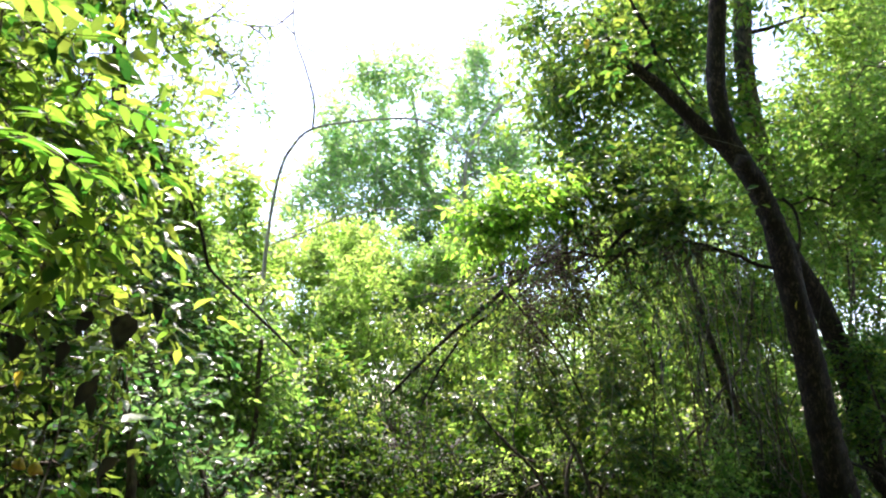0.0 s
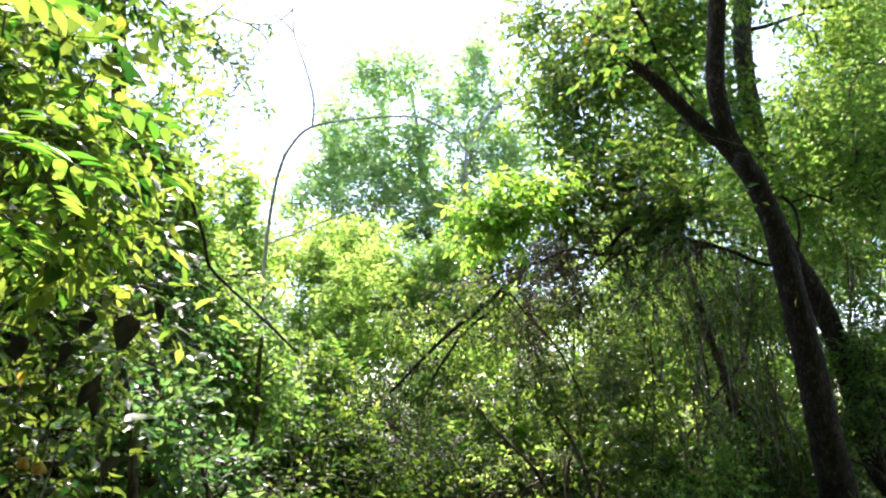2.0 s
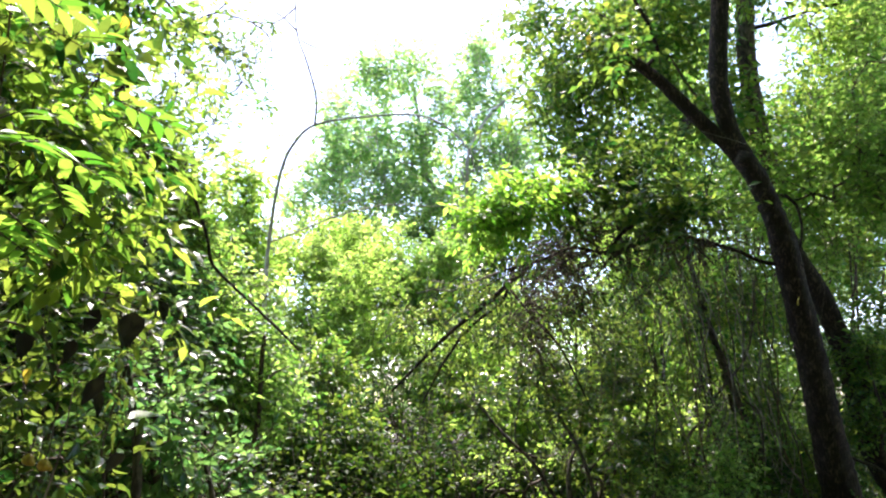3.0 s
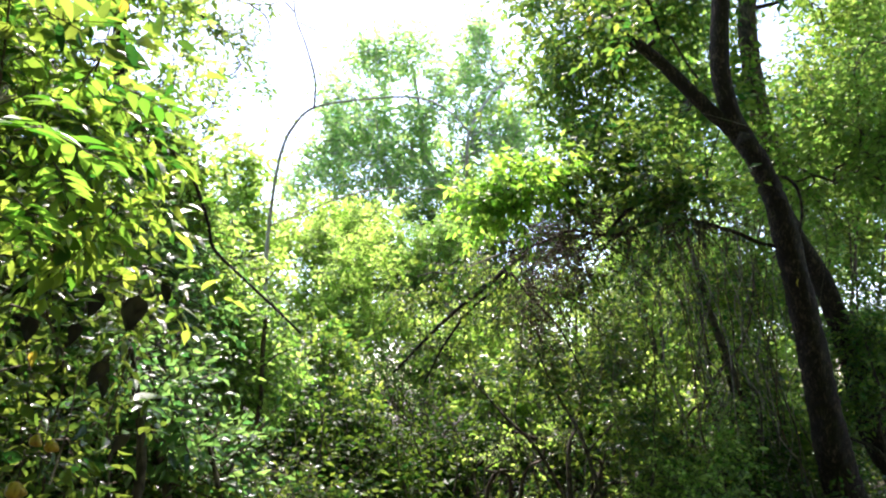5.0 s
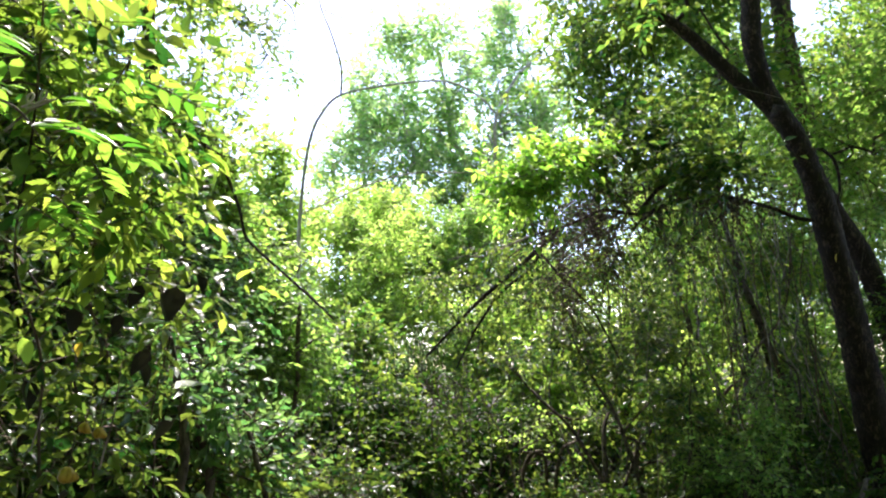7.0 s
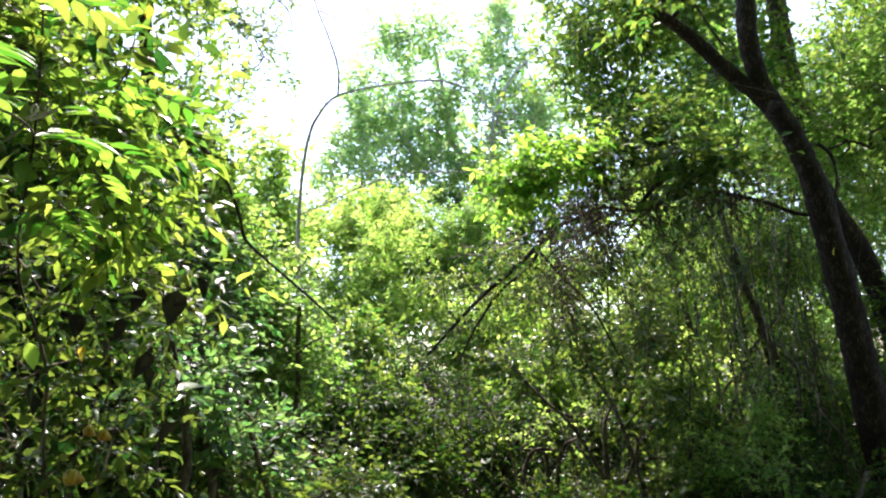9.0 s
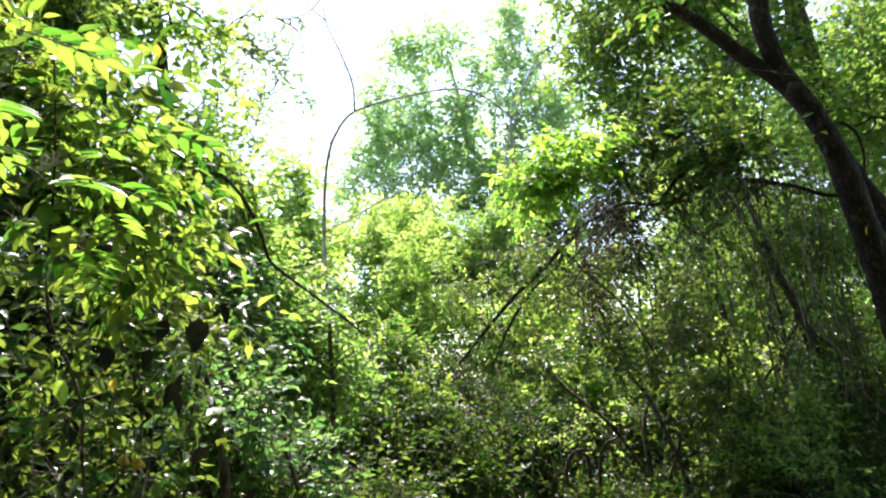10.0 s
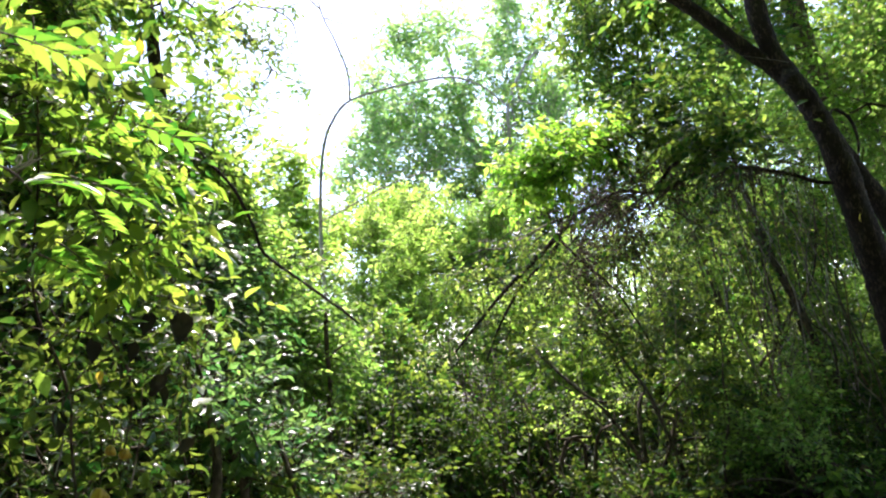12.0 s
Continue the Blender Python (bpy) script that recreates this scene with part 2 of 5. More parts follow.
def sprays(rng, blobs, clumps, twigs, leaves, length, spread, twig_len, droop=0.3, flat=0.6, shell=0.35, tight=1.5):
    """Leafy twigs in clumps inside the blobs (centre, radii): leaf places and axes, twig starts and ends, clump centres.
    flat: how level the blades lie; shell: how far the clumps keep to the outside."""
    lumps = []
    for c, r in blobs:
        c, r = np.array(c), np.array(r)
        for _ in range(6):
            d = unit(rng.normal(size=3)) * (0.25 + 0.55 * rng.random())
            lumps.append((c + d * r, r * (0.32 + 0.25 * rng.random()) * tight))
    blobs = lumps
    vol = np.array([np.prod(r) ** 0.7 for c, r in blobs])
    pick = rng.choice(len(blobs), clumps, p=vol / vol.sum())
    c0 = np.array([c for c, r in blobs])[pick]
    r0 = np.array([r for c, r in blobs])[pick]
    d = unit(rng.normal(size=(clumps, 3)))
    rad = rng.random((clumps, 1)) ** shell
    centre = c0 + d * rad * r0 * (1 + 0.18 * rng.normal(size=(clumps, 1)))
    out = unit(d * r0 + rng.normal(size=(clumps, 3)) * 0.3 * r0.mean(1, keepdims=True))
    start = np.repeat(centre, twigs, 0) + rng.normal(size=(clumps * twigs, 3)) * spread
    u = unit(np.repeat(out, twigs, 0) * 0.6 + rng.normal(size=(clumps * twigs, 3)) * 0.75 + np.array([0, 0, 0.15 - droop * 0.6]))
    tl = twig_len * (0.6 + 0.8 * rng.random((clumps * twigs, 1)))
    end = start + u * tl
    k = np.tile(np.arange(leaves), clumps * twigs)
    us, ss, ts = np.repeat(u, leaves, 0), np.repeat(start, leaves, 0), np.repeat(tl, leaves, 0)
    n = len(us)
    frac = ((k + 0.6 + 0.3 * rng.random(n)) / leaves)[:, None]
    lat = unit(np.cross(us, np.array([0.05, 0.08, 1.0]) + 0.25 * rng.normal(size=(n, 3)))) * np.where(k % 2, 1, -1)[:, None]
    along = unit(us * (0.35 + 0.9 * frac ** 3) + lat * (1.1 - 0.8 * frac ** 3) + rng.normal(size=(n, 3)) * 0.3 + np.array([0, 0, -droop]))
    face = np.repeat(unit(np.array([0, 0, flat]) + rng.normal(size=(clumps * twigs, 3)) * 0.5), leaves, 0)   # blades of one twig lie much alike
    normal = unit(face + rng.normal(size=(n, 3)) * 0.28)
    pos = ss + us * ts * frac
    size = length * (0.55 + 0.75 * rng.random(n))
    return pos, along, normal, size, start, end, centre


def twig_prisms(start, end, r):
    """Three-sided twigs, from start to end."""
    n = len(start)
    u = unit(end - start)
    a = unit(np.cross(u, np.array([0.31, 0.77, 0.55])))
    b = np.cross(u, a)
    ring = np.stack([a, -0.5 * a + 0.87 * b, -0.5 * a - 0.87 * b], 1) * r
    v = np.concatenate([start[:, None] + ring, end[:, None] + ring * 0.35], 1)
    f = np.array([[0, 1, 4], [0, 4, 3], [1, 2, 5], [1, 5, 4], [2, 0, 3], [2, 3, 5]])
    return v.reshape(-1, 3), (f[None] + (np.arange(n) * 6)[:, None, None]).reshape(-1, 3)


def branchlets(rng, src, centre, thin):
    """Branchlets that reach every clump from the nearest branch or clump already reached, thicker where they carry more."""
    order = np.argsort([np.linalg.norm(src - c, axis=1).min() for c in centre])
    nodes, parent = list(src), []
    for i in order:
        d = np.linalg.norm(np.array(nodes) - centre[i], axis=1)
        parent.append(int(np.argmin(d)))
        nodes.append(centre[i])
    load = np.ones(len(nodes))
    for k in range(len(order) - 1, -1, -1):
        load[parent[k]] += load[len(src) + k]
    out = []
    for k in range(len(order)):
        s, c = nodes[parent[k]], nodes[len(src) + k]
        r = thin * min(1.6, 0.25 + 0.25 * load[len(src) + k] ** 0.4)
        mid = (s + c) / 2 + rng.normal(size=3) * 0.13 * np.linalg.norm(c - s)
        out.append(tube([s, mid, c], r, r * 0.75, 4, 3))
    return out


def crown(parent, seed, blobs, leaf, clumps, twigs=5, leaves=9, length=0.08, spread=0.10, twig_len=0.35, droop=0.3, flat=0.6,
          shell=0.45, blade=BLADE_MID, bark=None, twig_r=0.004, feed=None, feed_r=0.012, tight=1.5, name="crown", label=""):
    """Leaves, their twigs and, from the points in feed, the branchlets that carry the clumps."""
    rng = np.random.default_rng(seed)
    pos, along, normal, size, start, end, centre = sprays(rng, blobs, clumps, twigs, leaves, length, spread, twig_len, droop, flat, shell, tight)
    ob = part(name, *leaf_cloud(blade, pos, along, normal, size), leaf, parent, label, kind="stuff", smooth=False)
    if twig_r:
        pieces = [twig_prisms(start, end, twig_r)]
        if feed is not None:
            pieces += branchlets(rng, np.array(feed, float), centre, feed_r)
        part("twig_work", *joined(pieces), bark or TWIG, parent, kind="stuff")
    return ob


def along_path(points, count):
    p = smooth_path(points, 8)
    return [tuple(p[int(i)]) for i in np.linspace(2, len(p) - 1, count)]


# ---- ground ----
def build_ground():
    n = 90
    g = np.linspace(-1, 1, n)
    g = np.sign(g) * (np.abs(g) ** 2.6) * 900
    xx, yy = np.meshgrid(g, g)
    zz = np.array([0.10 * noise.noise(Vector((x * 0.35, y * 0.35, 0))) + 0.03 * noise.noise(Vector((x * 1.7, y * 1.7, 3))) for x, y in zip(xx.ravel(), yy.ravel())]) - 0.06
    v = np.stack([xx.ravel(), yy.ravel(), zz], 1)
    i = (np.arange(n - 1)[:, None] * n + np.arange(n - 1)[None]).ravel()
    f = np.stack([i, i + 1, i + n + 1, i + n], 1)
    ob = new("ground", mesh_of("ground", v, f))
    ob.data.materials.append(SOIL)
    return tagged(ob, "brown leaf-littered forest soil under the thicket", "ground", kind="structure")


build_ground()

# ---- the big forked tree ----
def grounded(points):
    """The same line with its foot set into the soil."""
    return [(points[0][0], points[0][1], -0.06)] + list(points[1:])


def rooted(name, foot, label, category, group=""):
    return thing(name, (foot[0], foot[1], 0), label, category, group)


TRUNK = grounded([(4.41, 7.94, -0.36), (4.16, 7.68, 0.81), (3.99, 7.51, 1.53), (3.82, 7.33, 2.28), (3.6, 7.14, 3.13), (3.5, 7.06, 3.48), (3.32, 6.97, 3.88), (3.15, 6.9, 4.14)])
forked = rooted("forked_tree", TRUNK[0], "tall dark-barked tree forking into two limbs, leafy crown", "tree")
part("trunk", *tube(TRUNK, 0.178, 0.098, 26, 22, 0.22, 0.08), BARK_DARK, forked)
LIMB_A = [(3.45, 7.11, 3.71), (3.27, 7.03, 4.02), (3.06, 6.98, 4.28), (2.76, 6.92, 4.53), (2.49, 6.86, 4.79), (2.27, 6.81, 4.99), (2.09, 6.78, 5.13), (1.92, 6.75, 5.25)]
limb_a = part("limb", *tube(LIMB_A, 0.098, 0.05, 14, 10, 0.2), BARK_DARK, forked)
LIMB_B = [(3.49, 7.12, 3.65), (3.33, 7.05, 3.97), (3.16, 6.98, 4.24), (3.05, 6.94, 4.45), (2.95, 6.86, 4.8), (2.92, 6.79, 5.1), (2.93, 6.68, 5.57), (2.95, 6.58, 5.98), (3.06, 6.34, 7.04), (3.03, 6.04, 8.34)]
part("limb", *tube(LIMB_B, 0.104, 0.09, 14, 10, 0.14), BARK_DARK, forked)
LIMB_C = [(2.13, 6.78, 5.11), (2.21, 6.73, 5.17), (2.25, 6.68, 5.24), (2.21, 6.63, 5.34), (2.14, 6.57, 5.49), (2.05, 6.52, 5.63), (1.94, 6.46, 5.82), (1.86, 6.35, 6.09)]
part("branch", *tube(LIMB_C, 0.024, 0.016, 8, 8, 0.2), BARK_DARK, limb_a)
LIMB_D = [(3.74, 7.36, 3.07), (3.3, 7.05, 3.05), (3.04, 7.03, 3.16), (2.54, 7, 3.29), (2.09, 7, 3.27), (1.71, 7.03, 3.14), (1.33, 7.02, 3.19), (0.98, 7.05, 3.06), (0.59, 7.08, 2.96)]
side_branch = part("branch", *tube(LIMB_D, 0.021, 0.013, 8, 8, 0.2), BARK_DARK, forked, "long drooping side branch")
part("twig", *tube([(0.62, 7.07, 2.97), (0.39, 7.09, 2.88), (0.09, 7.12, 2.76), (-0.11, 7.12, 2.77), (-0.29, 7.13, 2.73)], 0.014, 0.006, 7, 7, 0.2), BARK_PALE, side_branch, "pale bare twig")
LIMB_E = [(0.87, 7.16, 3.05), (0.51, 7.24, 2.7), (0.1, 7.31, 2.38), (-0.26, 7.39, 2.04), (-0.56, 7.46, 1.74)]
part("twig", *tube(LIMB_E, 0.034, 0.012, 7, 7, 0.2), BARK_DARK, side_branch)
LIMB_F = [(0.73, 7.27, 3.02), (0.61, 7.34, 2.68), (0.28, 7.41, 2.42), (-0.02, 7.49, 2.03), (-0.24, 7.59, 1.62)]
part("twig", *tube(LIMB_F, 0.024, 0.009, 7, 7, 0.2), BARK_DARK, side_branch)
part("twig", *tube([(0.7, 7.32, 2.8), (0.93, 7.4, 2.53), (1.22, 7.5, 2.23), (1.39, 7.57, 1.93), (1.57, 7.65, 1.56)], 0.016, 0.006, 7, 7, 0.25), BARK_DARK, side_branch)
LIMB_G = [(1.66, 6.83, 3.12), (1.86, 6.78, 3.35), (2.15, 6.75, 3.46), (2.55, 6.75, 3.49)]
part("twig", *tube(LIMB_G, 0.022, 0.008, 7, 7, 0.2), BARK_DARK, side_branch)
part("twig", *tube([(0.71, 6.86, 3), (0.85, 6.83, 3.15), (1.04, 6.8, 3.27)], 0.016, 0.009, 7, 6, 0.2), BARK_PALE, side_branch, "pale broken twig")
part("branch", *tube([(3.73, 7.28, 3.85), (3.86, 7.31, 3.73), (3.92, 7.36, 3.5), (3.9, 7.42, 3.26)], 0.02, 0.012, 7, 6, 0.2), BARK_DARK, forked)
part("twig", *tube([(2.57, 6.52, 4.28), (2.7, 6.48, 4.22), (2.85, 6.49, 4.18), (3.02, 6.54, 4.15)], 0.0035, 0.002, 5, 5, 0.2), BARK_PALE, forked, "pale thin twig")
# The last two blobs are unseen, added high up to shade the shrubs.
CROWN_R = [((4.18, 8.55, 5.47), (0.49, 0.7, 0.45)), ((1.24, 9.4, 7.14), (0.31, 0.6, 0.36)), ((2.09, 9.21, 7.07), (0.58, 0.8, 0.46)), ((1.48, 9.61, 7.12), (0.39, 0.7, 0.61)), ((2.39, 9.8, 6.27), (0.91, 0.8, 1.04)), ((2.84, 8.59, 6.62), (0.93, 1, 0.85)), ((1.61, 9.82, 6.19), (0.48, 0.7, 0.61)),
           ((1.96, 10.02, 5.3), (0.65, 0.7, 0.39)), ((2.85, 8.08, 4.84), (0.84, 0.9, 0.63)), ((3.05, 6.9, 7.29), (1.18, 1.4, 0.78)), ((4.03, 6.87, 7.42), (1.31, 1.4, 0.78)), 
           ((1.79, 6.56, 5.17), (0.21, 0.25, 0.21)), ((3.9, 10.59, 11.29), (1.0, 1.3, 1.0)), ((3.9, 9.6, 11.2), (1.1, 1.2, 1.0))]
feeds = along_path(LIMB_A, 14) + along_path(LIMB_B, 14) + along_path(LIMB_C, 6)
crown(forked, 11, CROWN_R, LEAF_SHADE, 300, 9, 8, 0.125, 0.16, 0.45, 0.35, 0.5, feed=feeds)
# Unseen high leaves to the right, added to hold sky light off the shrubs.
canopy = [((px, py, 10.2 + 0.5 * math.sin(px * 3)), (1.3, 1.2, 0.6)) for px in (3.8, 5.6, 7.4, 9.2) for py in (0.5, 2.6, 4.7, 6.8)]
crown(forked, 10, canopy, LEAF_MID, 90, 7, 7, 0.15, 0.2, 0.55, 0.3, 0.6, blade=BLADE_FAR, feed=along_path(LIMB_B, 14)[9:])
# Lit left end of the clump: sun is put into the fresh leaf colour.
CLUMP = [((0.65, 6.34, 3.47), (0.3, 0.3, 0.09)), ((0.41, 6.28, 3.28), (0.18, 0.25, 0.1)), ((0.99, 6.42, 3.59), (0.32, 0.3, 0.08)), ((0.52, 6.42, 3.14), (0.24, 0.25, 0.08)), ((0.78, 6.28, 3.3), (0.27, 0.3, 0.08))]
crown(forked, 12, CLUMP, LEAF_FRESH, 42, 7, 9, 0.09, 0.09, 0.30, 0.45, 1.0, feed=along_path(LIMB_D, 18) + along_path(LIMB_G, 8), feed_r=0.008)
# Shaded right end of the same clump, done with the darker leaf colour.
crown(forked, 20, [((1.6, 6.8, 3.71), (0.49, 0.5, 0.26)), ((2.12, 6.79, 3.77), (0.46, 0.5, 0.29)), ((2.09, 6.07, 3.32), (0.31, 0.4, 0.21))], LEAF_DARK, 36, 8, 8, 0.11, 0.10, 0.32, 0.2, 0.9, feed=along_path(LIMB_D, 18) + along_path(LIMB_G, 8), feed_r=0.008)
crown(forked, 16, [((0.22, 7.41, 2.39), (0.36, 0.3, 0.24)), ((-0.21, 7.49, 2.03), (0.36, 0.3, 0.3)), ((0.46, 7.32, 2.8), (0.36, 0.3, 0.21)), ((-0.4, 7.57, 2.59), (0.31, 0.3, 0.19))], LEAF_DARK, 27, 5, 8, 0.07, 0.09, 0.36, 0.7, 0.3, tight=1.0,
      feed=along_path(LIMB_E, 10) + along_path(LIMB_F, 10), feed_r=0.006)
# thin drooping twigs that fan out under the side branch
fan = np.random.default_rng(61)
DROOP = []
for k in range(15):
    s = LIMB_D[3 + k % 5]
    a = np.array(s) + fan.normal(size=3) * 0.12
    b = a + np.array([-0.5 - 0.9 * fan.random(), fan.normal() * 0.25, -0.45 - 0.75 * fan.random()])
    mid = (a + b) / 2 + np.array([0, 0, 0.12 + 0.1 * fan.random()])
    DROOP.append([a, mid + fan.normal(size=3) * 0.05, b])
    part("twig", *tube(DROOP[-1], 0.009, 0.003, 5, 7, 0.2), TWIG, side_branch)
crown(forked, 63, [(tuple(d[1 + k % 2]), (0.3, 0.25, 0.16)) for k, d in enumerate(DROOP)], LEAF_DARK, 20, 6, 8, 0.065, 0.08, 0.34, 0.7, 0.3, tight=1.0, feed=sum((along_path(d, 6) for d in DROOP), []), feed_r=0.004)
crown(forked, 64, [((0.87, 7.25, 2.64), (0.36, 0.3, 0.42)), ((1.58, 7.32, 2.77), (0.54, 0.3, 0.36)), ((2.12, 7.36, 3.05), (0.49, 0.3, 0.25))], LEAF_SHADE, 18, 6, 7, 0.07, 0.08, 0.3, 0.6, 0.3, tight=1.0, feed=sum((along_path(d, 6) for d in DROOP), []), feed_r=0.004)
# dry twigs and dead leaves caught on the side branch
crown(forked, 17, [((1.02, 6.94, 3.1), (0.35, 0.3, 0.1)), ((1.49, 6.93, 3.13), (0.35, 0.3, 0.12)), ((0.98, 7.15, 2.62), (0.24, 0.25, 0.56)), ((1.27, 7.1, 2.85), (0.26, 0.25, 0.35)), ((1.83, 6.93, 3.16), (0.29, 0.25, 0.09)), ((1.31, 6.9, 3.29), (0.41, 0.3, 0.1)), ((2.3, 6.9, 3.29), (0.35, 0.3, 0.13)), ((2.74, 7.01, 3.23), (0.29, 0.3, 0.18))], DRY, 75, 8, 3, 0.04, 0.08, 0.45, 1.1, 0.1,
      bark=TWIG, twig_r=0.005, feed=along_path(LIMB_D, 18), feed_r=0.008, name="deadwood", label="tangled dry brown twigs")

# ---- trunks beside and behind it ----
LEAN = grounded([(5.94, 8.91, -0.53), (5.15, 8.56, 0.97), (4.89, 8.38, 1.75), (4.67, 8.24, 2.37), (4.45, 8.12, 2.86), (4.19, 8.03, 3.29), (4.03, 7.96, 3.58), (3.91, 7.91, 3.81)])
leaning = rooted("leaning_tree", LEAN[0], "slender dark tree leaning beside the forked trunk", "tree")
part("trunk", *tube(LEAN, 0.15, 0.09, 16, 12, 0.14, 0.06), BARK_DARK, leaning)
crown(leaning, 13, [((5.01, 8.71, 4.78), (0.9, 1, 0.83)), ((5.55, 8.62, 4.28), (0.74, 1, 0.74)), ((6.15, 8.37, 5.35), (0.81, 1.2, 1.47)), ((5.35, 9.16, 3.72), (0.54, 0.6, 0.46)), ((4.52, 9.12, 4.76), (0.47, 0.6, 0.47)), ((4.52, 9.35, 3.77), (0.47, 0.6, 0.55))], LEAF_MID, 200, 8, 8, 0.10, 0.15, 0.45, feed=along_path(LEAN, 14)[8:])

UP = grounded([(6.23, 11.33, -0.79), (5.89, 11.04, 0.46), (5.46, 10.56, 2.55), (5.1, 10.15, 4.3), (4.72, 9.8, 5.81), (4.56, 9.57, 6.81), (4.55, 9.42, 7.48), (4.53, 9.26, 8.15), (4.43, 8.61, 10.99)])
upright = rooted("upright_tree", UP[0], "straight grey-brown tree trunk behind the forked tree", "tree")
up_trunk = part("trunk", *tube(UP, 0.16, 0.12, 14, 10, 0.12, 0.05), BARK_GREY, upright)
UPB = [(4.56, 9.5, 7.15), (4.94, 9.48, 7.23), (5.46, 9.44, 7.4), (6.14, 9.4, 7.57)]
part("branch", *tube(UPB, 0.04, 0.015, 7, 7, 0.15), BARK_DARK, up_trunk)
crown(upright, 14, [((5.65, 10.65, 6.58), (0.42, 0.8, 0.47)), ((6.4, 9.61, 6.65), (0.47, 0.8, 0.34)), ((5.76, 9.9, 7.63), (0.36, 0.5, 0.25)), ((5.94, 10.09, 6.8), (0.31, 0.5, 0.31)), ((5.54, 10.49, 5.05), (0.9, 1, 0.72)), ((6.34, 8.5, 8.0), (1.23, 1.1, 0.9)), ((4.68, 8.8, 10.16), (2.14, 1.5, 1.37)), ((6.88, 10.19, 6.36), (0.54, 1, 0.54))], LEAF_SHADE, 240, 8, 8, 0.11, 0.16, 0.5,
      feed=along_path(UP, 14)[6:] + along_path(UPB, 6))
crown(upright, 68, [((6.03, 9.26, 7.29), (0.38, 0.5, 0.29)), ((5.73, 9.34, 6.92), (0.38, 0.5, 0.25)), ((6.36, 9.31, 7.04), (0.29, 0.5, 0.34))], LEAF_SUNNY, 40, 7, 8, 0.10, 0.13, 0.4, feed=along_path(UPB, 6))

SLIM = grounded([(4.63, 9.93, -0.5), (4.42, 9.72, 0.38), (4.14, 9.57, 1.04), (3.85, 9.4, 1.77), (3.56, 9.23, 2.5), (3.37, 9.1, 3.09), (3.2, 8.96, 3.68), (3.09, 8.78, 4.48)])
slim = rooted("slender_tree", SLIM[0], "slender grey-brown leaning tree hung with vines", "tree", "slender trees")
part("trunk", *tube(SLIM, 0.055, 0.03, 10, 10, 0.18, 0.03), TWIG, slim)
SLIM2 = grounded([(4.32, 10.36, -0.59), (4.22, 10.13, 0.4), (4.05, 9.92, 1.32), (3.8, 9.71, 2.24), (3.51, 9.56, 2.85), (3.22, 9.41, 3.54), (2.99, 9.32, 3.92)])
slim = rooted("slender_tree", SLIM2[0], "thin brown leaning stem among vines", "tree", "slender trees")
part("trunk", *tube(SLIM2, 0.035, 0.018, 8, 10, 0.18, 0.02), TWIG, slim)

# ---- far tree in the gap ----
FT = grounded([(0.9, 25.41, -1.77), (0.8, 24.09, 3.96), (0.55, 23.42, 6.83), (0.37, 23.23, 7.69), (-0.24, 22.99, 8.7), (-0.71, 22.82, 9.46), (-0.82, 22.54, 10.65), (-1.06, 22.19, 12.18)])
far_tree = rooted("far_tree", FT[0], "tall airy tree with glare-paled limbs against white sky", "tree")
far_trunk = part("trunk", *tube(FT, 0.16, 0.05, 10, 8, 0.1), BARK_LIGHT, far_tree)
FT2 = [(0.6, 23.19, 6.97), (0.71, 22.04, 8.25), (0.73, 20.95, 9.24), (0.92, 20.81, 9.86), (1.38, 20.65, 10.57), (1.92, 20.53, 11.09), (2.64, 20.39, 11.71)]
part("limb", *tube(FT2, 0.07, 0.03, 8, 8, 0.1), BARK_LIGHT, far_trunk)
FT3 = [(0.69, 22.7, 8.21), (1.42, 21.88, 8.1), (2.08, 20.93, 8.47), (2.71, 20.78, 9.18)]
part("limb", *tube(FT3, 0.065, 0.025, 8, 8, 0.1), BARK_LIGHT, far_trunk)
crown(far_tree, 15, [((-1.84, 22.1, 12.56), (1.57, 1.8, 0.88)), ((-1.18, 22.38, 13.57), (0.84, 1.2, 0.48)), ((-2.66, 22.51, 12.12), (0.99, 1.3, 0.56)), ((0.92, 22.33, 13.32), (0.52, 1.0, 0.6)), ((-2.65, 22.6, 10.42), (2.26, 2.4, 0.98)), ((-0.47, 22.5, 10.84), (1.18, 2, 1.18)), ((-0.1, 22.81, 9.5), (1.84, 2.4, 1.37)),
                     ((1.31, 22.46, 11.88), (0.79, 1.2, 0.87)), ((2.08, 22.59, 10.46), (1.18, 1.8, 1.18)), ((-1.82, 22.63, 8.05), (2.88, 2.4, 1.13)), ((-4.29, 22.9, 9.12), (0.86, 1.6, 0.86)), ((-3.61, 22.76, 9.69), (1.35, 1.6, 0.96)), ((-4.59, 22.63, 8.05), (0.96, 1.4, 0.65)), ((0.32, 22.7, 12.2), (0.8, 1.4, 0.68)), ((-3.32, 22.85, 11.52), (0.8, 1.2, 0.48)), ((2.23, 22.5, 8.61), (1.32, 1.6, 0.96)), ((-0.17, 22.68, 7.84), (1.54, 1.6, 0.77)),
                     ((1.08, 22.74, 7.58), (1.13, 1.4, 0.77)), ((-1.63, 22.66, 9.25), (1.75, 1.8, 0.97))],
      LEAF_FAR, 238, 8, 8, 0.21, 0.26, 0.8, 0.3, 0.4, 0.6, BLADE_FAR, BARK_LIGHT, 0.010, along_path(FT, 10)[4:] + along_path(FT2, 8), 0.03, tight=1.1)

